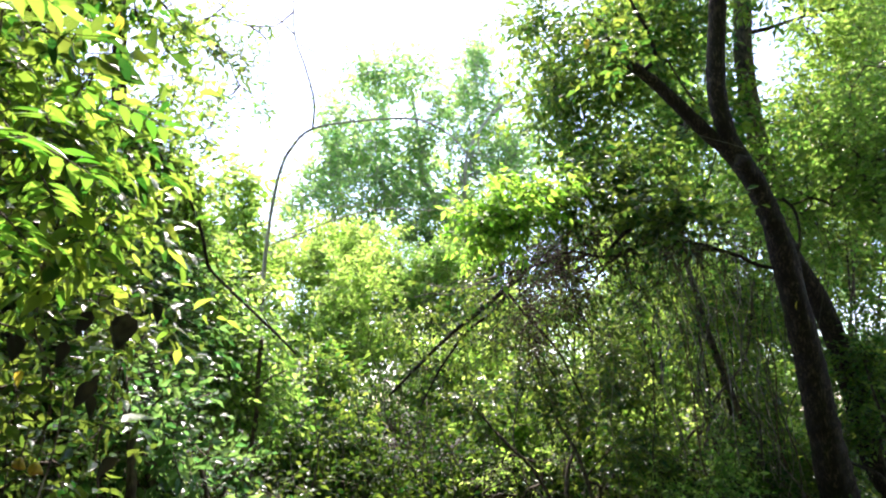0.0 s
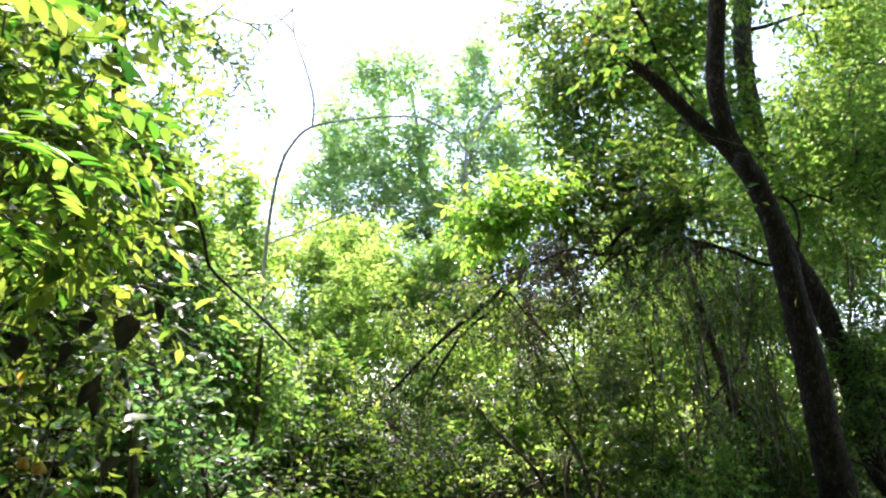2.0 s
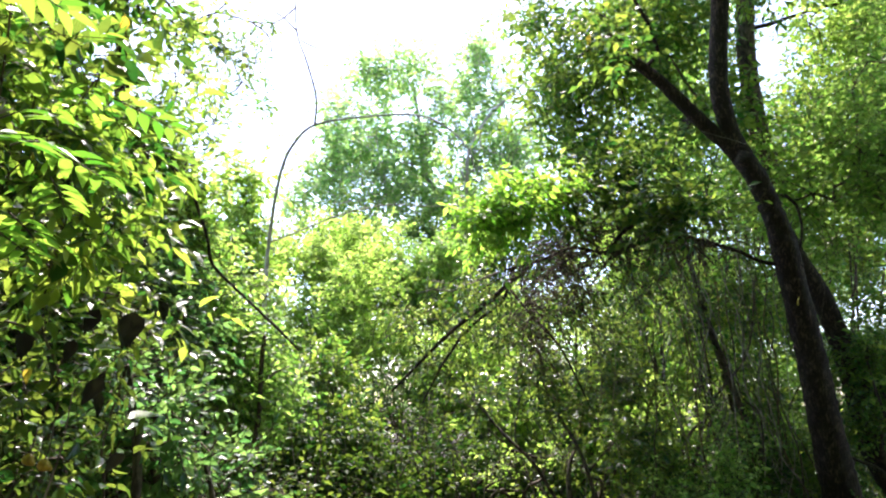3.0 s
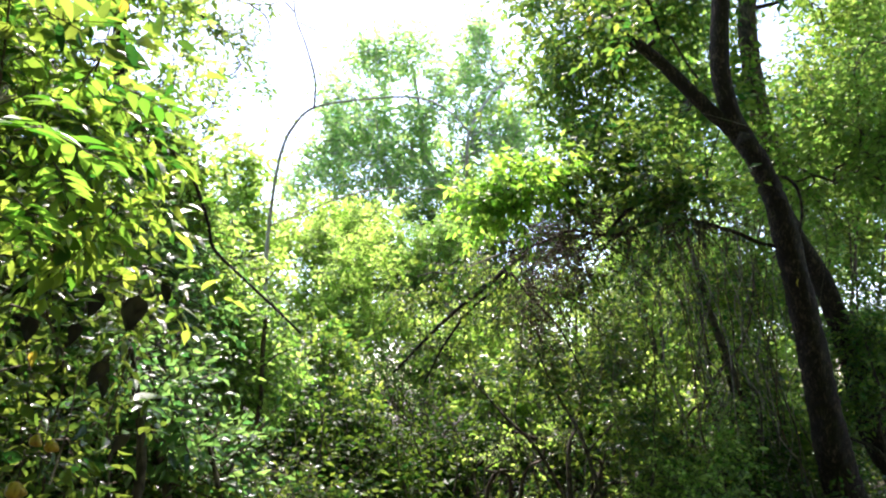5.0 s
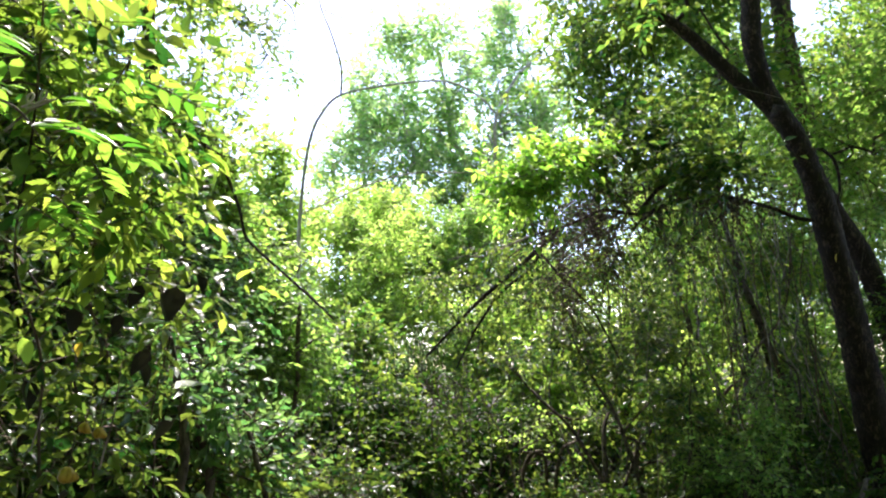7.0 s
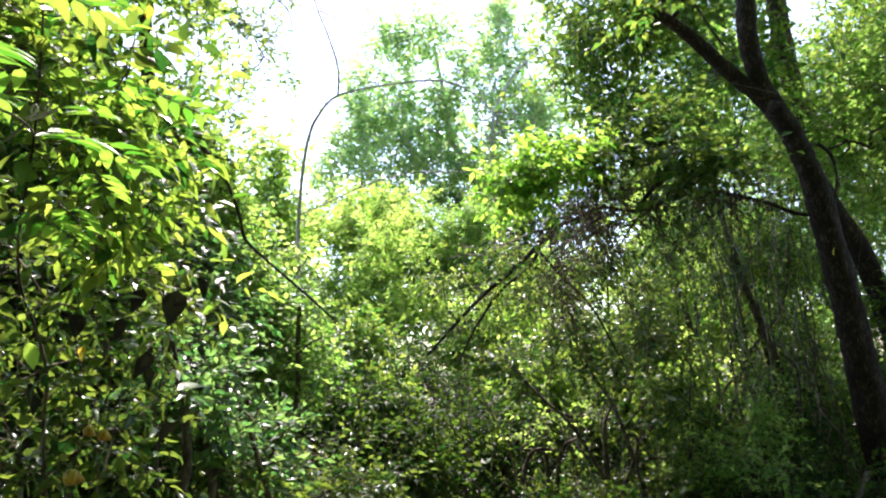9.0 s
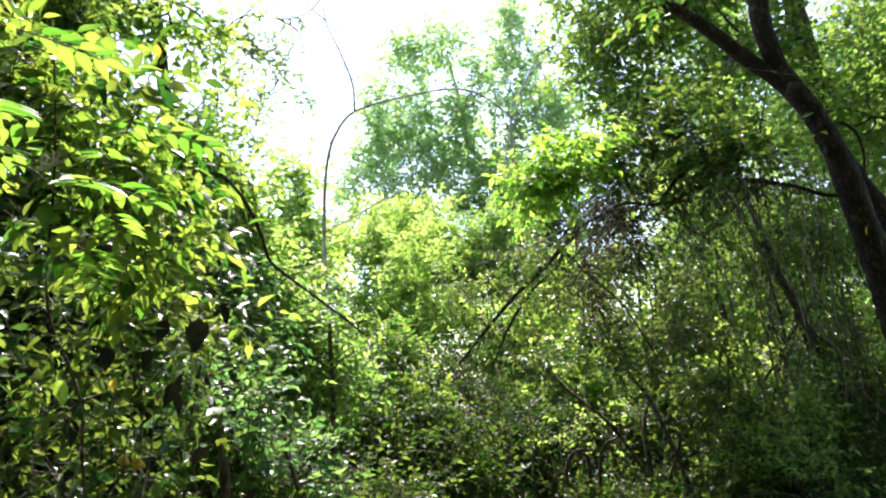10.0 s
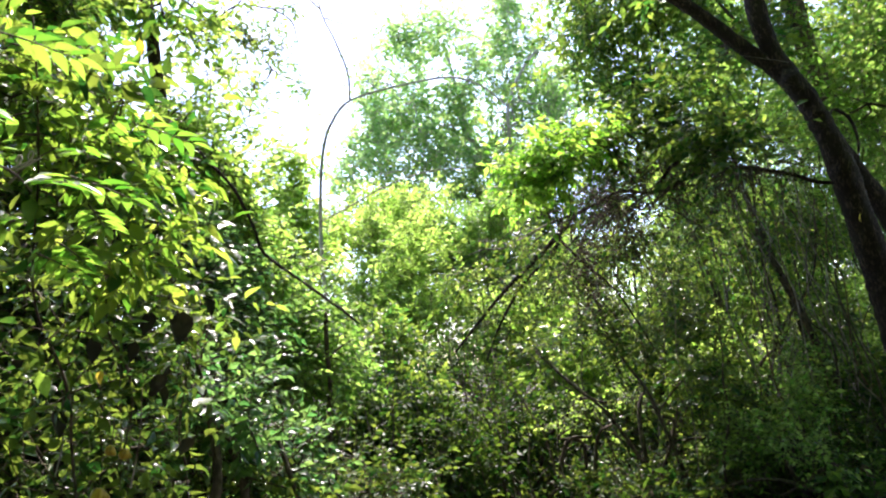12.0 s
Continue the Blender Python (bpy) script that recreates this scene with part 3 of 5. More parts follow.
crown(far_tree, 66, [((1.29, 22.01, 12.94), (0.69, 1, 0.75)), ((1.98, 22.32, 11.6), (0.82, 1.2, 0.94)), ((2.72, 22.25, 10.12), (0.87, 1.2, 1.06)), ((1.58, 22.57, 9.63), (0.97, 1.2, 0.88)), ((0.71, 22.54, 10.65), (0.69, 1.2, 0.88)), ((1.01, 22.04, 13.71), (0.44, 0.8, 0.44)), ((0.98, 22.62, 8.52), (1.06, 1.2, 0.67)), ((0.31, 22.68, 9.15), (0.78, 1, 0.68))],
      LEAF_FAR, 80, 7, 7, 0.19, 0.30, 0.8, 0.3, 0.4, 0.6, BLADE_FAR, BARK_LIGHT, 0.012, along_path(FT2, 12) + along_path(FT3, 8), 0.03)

# ---- arching bare sapling and its twigs ----
AR = grounded([(-2.79, 11.02, -0.34), (-2.77, 10.72, 0.97), (-2.74, 10.53, 1.79), (-2.7, 10.26, 2.94), (-2.66, 10.09, 3.68), (-2.59, 9.96, 4.25), (-2.52, 9.86, 4.66), (-2.42, 9.77, 5.07), (-2.26, 9.7, 5.38), (-1.94, 9.63, 5.66), (-1.21, 9.61, 5.78), (-0.41, 9.6, 5.8), (0.05, 9.65, 5.61), (0.39, 9.72, 5.28)])
arch = rooted("arching_sapling", AR[0], "thin bare grey sapling arching over the thicket", "sapling")
# Bark lightened to carry the bloom of the sky behind the stem.
arch_stem = part("stem", *tube(AR, 0.036, 0.012, 8, 8, 0.1), BARK_LIGHT, arch)
for pts, r in (([(-1.94, 9.63, 5.66), (-1.92, 9.54, 6.06), (-2.05, 9.43, 6.55), (-2.21, 9.31, 7.04), (-2.22, 9.14, 7.78), (-2.19, 8.97, 8.52)], 0.018), ([(-2.15, 9.35, 6.89), (-1.99, 9.37, 6.81), (-1.83, 9.38, 6.76), (-1.72, 9.36, 6.83)], 0.013),
               ([(-2.21, 9.32, 7.03), (-2.39, 9.28, 7.21), (-2.64, 9.24, 7.35), (-2.98, 9.22, 7.45)], 0.014), ([(-2.21, 9.24, 7.37), (-2.47, 9.28, 7.17), (-2.77, 9.29, 7.14), (-3.06, 9.28, 7.17)], 0.014), ([(-2.39, 9.77, 5.07), (-2.36, 9.69, 5.4), (-2.32, 9.63, 5.66)], 0.007),
               ([(-2.58, 9.93, 3.94), (-2.2, 9.9, 4.08), (-1.53, 9.84, 4.34), (-0.87, 9.81, 4.47), (-0.2, 9.81, 4.45), (0.55, 9.8, 4.49)], 0.014), ([(-3.06, 9.28, 7.17), (-3.27, 9.27, 7.24), (-3.57, 9.31, 7.06)], 0.006)):
    part("twig", *tube(pts, r, r * 0.4, 5, 6, 0.1), BARK_PALE, arch_stem)
crown(arch, 18, [((-2.64, 9.54, 6.06), (0.19, 0.2, 0.13)), ((-2.9, 9.51, 6.18), (0.17, 0.2, 0.12)), ((-3.32, 9.56, 5.98), (0.17, 0.2, 0.25))], LEAF_SHADE, 12, 3, 4, 0.10, 0.08, 0.25, feed=[(-1.92, 9.54, 6.06), (-2.21, 9.31, 7.04)], feed_r=0.005)

# ---- curving vine ----
VI = grounded([(-1.3, 3.28, 0.27), (-1.32, 3.02, 1.42), (-1.35, 2.86, 2.12), (-1.3, 2.75, 2.6), (-1.1, 2.45, 2.56), (-1.04, 2.46, 2.49), (-1.0, 2.58, 2.42), (-1.0, 2.7, 2.36), (-1.04, 2.92, 2.31), (-1.09, 3.14, 2.25), (-1.11, 3.34, 2.23), (-1.14, 3.65, 2.22), (-1.17, 4.07, 2.2), (-1.18, 4.59, 2.15), (-1.17, 5.02, 2.09), (-1.13, 5.35, 2.01)])
vine = rooted("woody_vine", VI[0], "dark woody vine sagging between shrubs", "vine", "vines")
part("stem", *tube(VI, 0.0055, 0.009, 7, 8, 0.2), BARK_DARK, vine)
crown(vine, 19, [((-1.7, 5.62, 2.61), (0.28, 0.15, 0.08)), ((-1.42, 5.64, 2.52), (0.19, 0.12, 0.07)), ((-2.08, 5.36, 3.27), (0.14, 0.12, 0.18))], LEAF_SUNNY, 26, 4, 6, 0.07, 0.05, 0.2, 0.2, 1.0, feed=along_path(VI, 20), feed_r=0.004)


def hanging_vines():
    """Thin vines and bare stems between canopy and soil, slack, kinked and crossing."""
    rng = np.random.default_rng(31)
    for i in range(52):
        x = -2.31 + 6.62 * rng.random() ** 0.6
        y = 7.4 + 2.6 * rng.random()
        b = np.array([x + rng.normal() * 0.25, y, -0.03])
        a = np.array([x - 0.5 + rng.normal() * 0.55, y + rng.normal() * 0.3, (2.6 if x > 0.41 else 1.6) + 1.6 * rng.random()])
        sway = 0.05 + 0.09 * rng.random()
        pts = [b] + [b + (a - b) * s + rng.normal(size=3) * np.array([sway, sway, 0.04]) for s in (0.15, 0.3, 0.42, 0.55, 0.7, 0.85)] + [a]
        hang = i % 2 == 0
        ob = thing("hanging_vine" if hang else "thin_sapling", (b[0], b[1], 0), "thin grey-brown vine hanging from the canopy" if hang else "thin bare brown sapling in the thicket",
                   "vine" if hang else "sapling", "vines" if hang else "thin saplings")
        part("stem", *tube(pts, 0.005 + 0.010 * rng.random() ** 2, 0.003, 5, 5, 0.2), BARK_PALE if i % 7 == 0 else TWIG, ob)


hanging_vines()


def vine_curtain():
    """Ropes of thin vines that hang in bundles beside the forked trunk, and stems standing in the front shrubs."""
    rng = np.random.default_rng(37)
    tops = [(2.51, 8.12, 3.76), (2.85, 7.93, 3.71), (3.16, 7.96, 3.58), (3.5, 8.07, 3.54), (3.75, 8.2, 3.43)]
    for i in range(27):
        t0 = np.array(tops[i % 5])
        a = t0 + rng.normal(size=3) * np.array([0.14, 0.2, 0.15])
        lean = 0.15 + 0.6 * rng.random()
        end = -0.03 if i % 3 else 0.3 + 0.8 * rng.random()
        b = np.array([a[0] + lean, a[1] + rng.normal() * 0.15, end])
        pts = [a + (b - a) * s + rng.normal(size=3) * np.array([0.09, 0.06, 0.04]) for s in (1, 0.85, 0.7, 0.5, 0.35, 0.2, 0.08, 0)]
        ob = thing("hanging_vine", (b[0], b[1], 0), "thin brown vine in a hanging bundle", "vine", "vines")
        part("stem", *tube(pts, 0.004 + 0.009 * rng.random() ** 2, 0.004, 5, 5, 0.2), (TWIG, BARK_PALE, DRY, BARK_PALE)[i % 4], ob)
    left, right = (-1.77, 7.31, 0.63), (0.29, 8.05, 0.53)
    for i in range(20):
        s = rng.random()
        b = np.array([left[0] + (right[0] - left[0]) * s, left[1] + (right[1] - left[1]) * s + rng.normal() * 0.3, -0.03])
        a = b + np.array([rng.normal() * 0.2 - 0.1, rng.normal() * 0.2, 1.3 + 1.0 * rng.random()])
        pts = [b + (a - b) * k + rng.normal(size=3) * 0.03 for k in (0, 0.25, 0.5, 0.75, 1)]
        ob = thing("thin_sapling", (b[0], b[1], 0), "thin grey stem standing in the front shrubs", "sapling", "thin saplings")
        part("stem", *tube(pts, 0.006 + 0.006 * rng.random(), 0.003, 5, 5, 0.15), BARK_PALE if i % 4 == 0 else TWIG, ob)


vine_curtain()

BENT = grounded([(0.11, 8.82, -0.14), (0.34, 8.65, 0.58), (0.58, 8.59, 0.85), (0.81, 8.54, 1.05), (1.11, 8.56, 0.98), (1.45, 8.56, 0.98), (1.72, 8.6, 0.81)])
bent = rooted("bent_sapling", BENT[0], "dark bare sapling bent over in the undergrowth", "sapling")
bent_stem = part("stem", *tube(BENT, 0.026, 0.011, 8, 8, 0.15), BARK_DARK, bent)
part("twig", *tube([(0.81, 8.54, 1.05), (0.68, 8.52, 1.17), (0.51, 8.49, 1.3)], 0.012, 0.006, 6, 6, 0.15), BARK_DARK, bent_stem)
STICK = grounded([(0.43, 8.62, -0.16), (0.31, 8.42, 0.68), (0.16, 8.35, 0.99), (0.01, 8.28, 1.29), (-0.09, 8.23, 1.53)])
stick = rooted("bare_stick", STICK[0], "pale bare stick standing in the undergrowth", "stick")
part("stem", *tube(STICK, 0.014, 0.007, 6, 6, 0.1), BARK_PALE, stick)

SNAG = grounded([(-1.76, 6.57, 0.26), (-1.71, 6.37, 1.12), (-1.65, 6.28, 1.52), (-1.63, 6.19, 1.92), (-1.6, 6.13, 2.19)])
snag = rooted("dead_snag", SNAG[0], "dark broken dead stem standing among small leaves", "snag")
snag_stem = part("stem", *tube(SNAG, 0.027, 0.018, 10, 9, 0.25), TWIG, snag)
part("twig", *tube([(-1.64, 6.22, 1.76), (-1.52, 6.2, 1.87), (-1.37, 6.18, 1.93)], 0.008, 0.004, 5, 5, 0.2), TWIG, snag_stem)


# ---- shrubs and young trees ----
def bush(name, label, seed, base, blobs, leaf, clumps, stems=4, group="", category="shrub", twigs=7, **kw):
    """A many-stemmed shrub: stems rise from the base into the leafy blobs."""
    ob = thing(name, (base[0], base[1], 0), label, category, group)
    rng = np.random.default_rng(seed + 500)
    feeds = []
    for i in range(stems):
        c, r = blobs[i % len(blobs)]
        top = np.array(c) + rng.normal(size=3) * np.array(r) * 0.4
        foot = np.array([base[0], base[1], -0.04]) + np.array([rng.normal() * 0.15, rng.normal() * 0.15, 0])
        m1 = foot + (top - foot) * 0.4 + np.array([rng.normal() * 0.12, rng.normal() * 0.12, 0.25])
        m2 = foot + (top - foot) * 0.75 + rng.normal(size=3) * 0.1
        pts = [foot, m1, m2, top]
        part("stem", *tube(pts, 0.024 + 0.012 * rng.random(), 0.008, 6, 6, 0.12), TWIG, ob)
        feeds += along_path(pts, 6)[1:]
    crown(ob, seed, blobs, leaf, clumps, twigs, feed=feeds, feed_r=0.009, **kw)
    return ob


T, G = "thicket_shrub", "thicket shrubs"
# pointed sapling against the sky and the sunlit thicket behind
bush("young_tree", "pointed leafy young tree rising above the thicket", 21, (-3.29, 12.06, -0.87),
     [((-3.26, 10.67, 5.18), (0.22, 0.28, 0.24)), ((-3.29, 10.78, 4.71), (0.42, 0.4, 0.37)), ((-3.33, 10.91, 4.13), (0.55, 0.45, 0.41)), ((-3.24, 11.03, 3.59), (0.55, 0.45, 0.37))], LEAF_SUNNY, 72, 3, category="tree", length=0.125)
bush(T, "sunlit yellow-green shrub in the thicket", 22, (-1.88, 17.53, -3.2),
     [((-1.88, 15.63, 5.02), (1.44, 1.6, 0.72)), ((-2.93, 15.6, 5.15), (0.78, 1.4, 0.59)), ((-3.42, 14.67, 4.72), (0.55, 1.2, 0.49)), ((-3.5, 13.95, 3.42), (0.39, 0.7, 0.34)), ((-1.19, 15.35, 4.0), (1.38, 1.6, 0.95)), ((-2.46, 15.38, 3.86), (1.14, 1.6, 0.76)), ((-1.77, 15.11, 2.85), (1.47, 1.6, 0.67)), ((-1.79, 12.32, 3.82), (0.82, 0.8, 0.6)), ((-0.96, 12.52, 2.94), (0.92, 0.8, 0.6))], LEAF_SUNNY, 520, 6, G, length=0.10, blade=BLADE_FAR, shell=0.6)
bush(T, "sunlit green shrub in the thicket", 23, (-0.27, 15.08, -1.48),
     [((-0.17, 14.69, 4.64), (0.97, 1.2, 0.54)), ((-0.17, 14.5, 3.68), (1.07, 1, 0.54)), ((-0.48, 12.22, 2.02), (0.78, 0.8, 0.59))], LEAF_MID, 220, 6, G, length=0.095, blade=BLADE_FAR, shell=0.6)
bush(T, "dense green shrub beside the slender vine", 24, (-2.25, 7, 0.17),
     [((-2.29, 5.68, 2.77), (0.43, 0.6, 0.43)), ((-2.15, 6.49, 2.39), (0.53, 0.7, 0.42)), ((-2.37, 6.07, 2), (0.59, 0.7, 0.44)), ((-1.93, 6.64, 1.72), (0.58, 0.7, 0.48))], LEAF_MID, 273, 6, G, length=0.085, tight=1.2)
bush(T, "dense green shrub, partly in deep shade", 25, (-1.46, 8.62, -0.16),
     [((-1.79, 9.16, 1.91), (0.81, 0.8, 0.51)), ((-1.67, 8.69, 1.3), (0.82, 0.8, 0.41))], LEAF_SHADE, 90, 6, G, length=0.095, tight=1.2)
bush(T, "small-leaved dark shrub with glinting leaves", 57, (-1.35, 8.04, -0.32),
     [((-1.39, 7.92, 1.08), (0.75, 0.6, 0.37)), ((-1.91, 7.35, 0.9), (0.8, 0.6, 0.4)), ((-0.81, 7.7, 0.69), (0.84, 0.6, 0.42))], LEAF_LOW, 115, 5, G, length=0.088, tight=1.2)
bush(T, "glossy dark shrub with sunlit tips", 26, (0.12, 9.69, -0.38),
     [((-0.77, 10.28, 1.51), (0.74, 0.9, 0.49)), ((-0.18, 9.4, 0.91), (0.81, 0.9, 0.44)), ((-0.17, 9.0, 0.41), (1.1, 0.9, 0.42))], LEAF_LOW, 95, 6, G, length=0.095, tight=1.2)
bush(T, "tall shrub with small leaves hung with vines", 27, (1.76, 10.77, -0.6),
     [((1.85, 10.25, 1.67), (0.74, 1, 0.49)), ((1.68, 10.02, 0.42), (1.16, 1, 0.39)), ((2.54, 10.54, 2.63), (0.51, 0.8, 0.51)), ((1.81, 10.39, 3.26), (0.41, 0.6, 0.41)), ((1.38, 10.82, 2.75), (0.44, 0.6, 0.44)), ((2.17, 9.74, 2.09), (0.67, 0.8, 0.47))], LEAF_DARK, 165, 6, G, length=0.075, tight=1.2)
bush(T, "tall dark shrub hung with vines", 28, (3.15, 10.23, -0.49),
     [((2.98, 9.93, 3.06), (0.65, 0.9, 0.57)), ((3.07, 9.71, 1.79), (0.78, 1, 0.7)), ((2.75, 9.43, 0.85), (0.7, 0.8, 0.45)), ((3.89, 10.07, 2.42), (0.65, 1, 0.74)), ((3.13, 8.98, 3.6), (0.83, 0.6, 0.34)), ((3.73, 9.1, 3.09), (0.53, 0.6, 0.53)), ((3.66, 9.63, 2.54), (0.78, 0.6, 0.63)), ((4.28, 9.56, 2.86), (0.47, 0.6, 0.63))], LEAF_SHADE, 105, 6, G, length=0.08, tight=1.2)
bush(T, "green shrub behind the forked trunk", 29, (4.37, 10.56, -0.56),
     [((4.3, 9.89, 3.22), (0.57, 0.8, 0.65)), ((4.29, 10.05, 1.63), (0.8, 0.9, 0.88)), ((4.25, 9.81, 0.44), (0.7, 0.8, 0.5))], LEAF_DARK, 100, 6, G, length=0.09, tight=1.2)
bush(T, "dark shrub behind the leaning trunk", 30, (6.21, 10.56, -0.56),
     [((6.1, 10.2, 1.87), (0.74, 0.9, 0.53)), ((6.02, 9.88, 1.02), (1.09, 0.9, 0.92)), ((6.66, 9.1, 2.2), (0.81, 1, 1.18)), ((5.4, 9.95, 0.72), (0.62, 0.8, 0.54)), ((7.51, 12.09, 2.59), (0.49, 0.8, 0.44))], LEAF_SHADE, 190, 6, G, length=0.085)
bush(T, "low dark shrub in the undergrowth", 33, (1.28, 8.84, -1.12), [((0.76, 8.62, -0.16), (1.24, 0.6, 0.52)), ((1.93, 8.6, -0.1), (0.98, 0.6, 0.52)), ((-0.54, 8.42, -0.18), (1.02, 0.6, 0.51))], LEAF_DARK, 230, 5, G, length=0.075, tight=1.2)
bush(T, "low dark shrub in the undergrowth", 34, (3.7, 8.84, -1.12), [((3.05, 8.6, -0.1), (1.05, 0.6, 0.52)), ((4.16, 8.62, -0.16), (0.98, 0.5, 0.52)), ((5.46, 8.56, 0.09), (1.05, 0.6, 0.59))], LEAF_DARK, 200, 5, G, length=0.075, tight=1.2)
bush(T, "low leafy shrub in the undergrowth", 35, (-1.44, 5.12, -0.14), [((-1.71, 4.87, 0.95), (0.56, 0.4, 0.34)), ((-1.11, 5.13, 0.7), (0.59, 0.4, 0.31)), ((-1.92, 4.75, 0.6), (0.61, 0.4, 0.29))], LEAF_DARK, 120, 5, G, length=0.065, spread=0.07, twig_len=0.28)
bush(T, "low dark shrub before the tree foot", 65, (3.0, 6.9, 0), [((2.33, 7.7, 0.24), (0.71, 0.5, 0.29)), ((3.12, 7.52, 0.14), (0.63, 0.5, 0.29)), ((4.09, 7.7, 0.24), (0.65, 0.5, 0.29)), ((1.33, 7.74, 0.1), (0.71, 0.5, 0.29))], LEAF_DARK, 130, 5, G, length=0.07, tight=1.2)
bush(T, "dark leafy shrub at the foot of the leaning tree", 69, (5.2, 7.9, 0), [((4.78, 7.99, 2.13), (0.26, 0.3, 0.23)), ((4.93, 8.07, 1.75), (0.26, 0.3, 0.29)), ((4.72, 8.18, 1.31), (0.26, 0.3, 0.26)), ((5.2, 8.17, 2.67), (0.23, 0.3, 0.2))], LEAF_SHADE, 70, 5, G, length=0.075, tight=1.2)
bush(T, "sprawling dark shrub with small glossy leaves", 70, (1.6, 7.75, 0), [((2.02, 7.89, 1.2), (0.37, 0.3, 0.17)), ((2.4, 7.96, 0.93), (0.31, 0.3, 0.22)), ((1.54, 8.01, 1.59), (0.38, 0.3, 0.13)), ((1.14, 8.01, 2.03), (0.32, 0.3, 0.13)), ((0.33, 7.98, 1.72), (0.38, 0.3, 0.09))], LEAF_DARK, 42, 5, G, length=0.085, tight=1.2)
bush(T, "glossy green shrub beside the forked tree foot", 71, (2.8, 7.6, 0), [((2.95, 7.6, 0.85), (0.3, 0.3, 0.25)), ((2.75, 7.0, 0.5), (0.3, 0.3, 0.2)), ((2.4, 7.5, 0.6), (0.36, 0.3, 0.2)), ((3.3, 8.3, 1.2), (0.25, 0.3, 0.3))], LEAF_MID, 46, 5, G, length=0.075, tight=1.2)
# Added where sunlit patches belong; seed 39 has the sun in its leaf colour.
for seed, at, tuft in ((39, (0.7, 8.62, -0.16), [((0.69, 8.27, 0.88), (0.39, 0.3, 0.14)), ((1.15, 8.36, 0.97), (0.26, 0.3, 0.12))]), (40, (1.75, 8.62, -0.16), [((1.72, 8.29, 0.8), (0.45, 0.3, 0.14))]), (56, (3.69, 8.69, -0.48), [((3.55, 8.17, 0.43), (0.44, 0.3, 0.14))])):
    bush("low_shrub", "small green shrub placed for a sunlit patch", seed, at, tuft, LEAF_SUNNY if seed == 39 else LEAF_DARK, 7, 3, "fresh low shrubs", length=0.06, spread=0.08, twig_len=0.25)
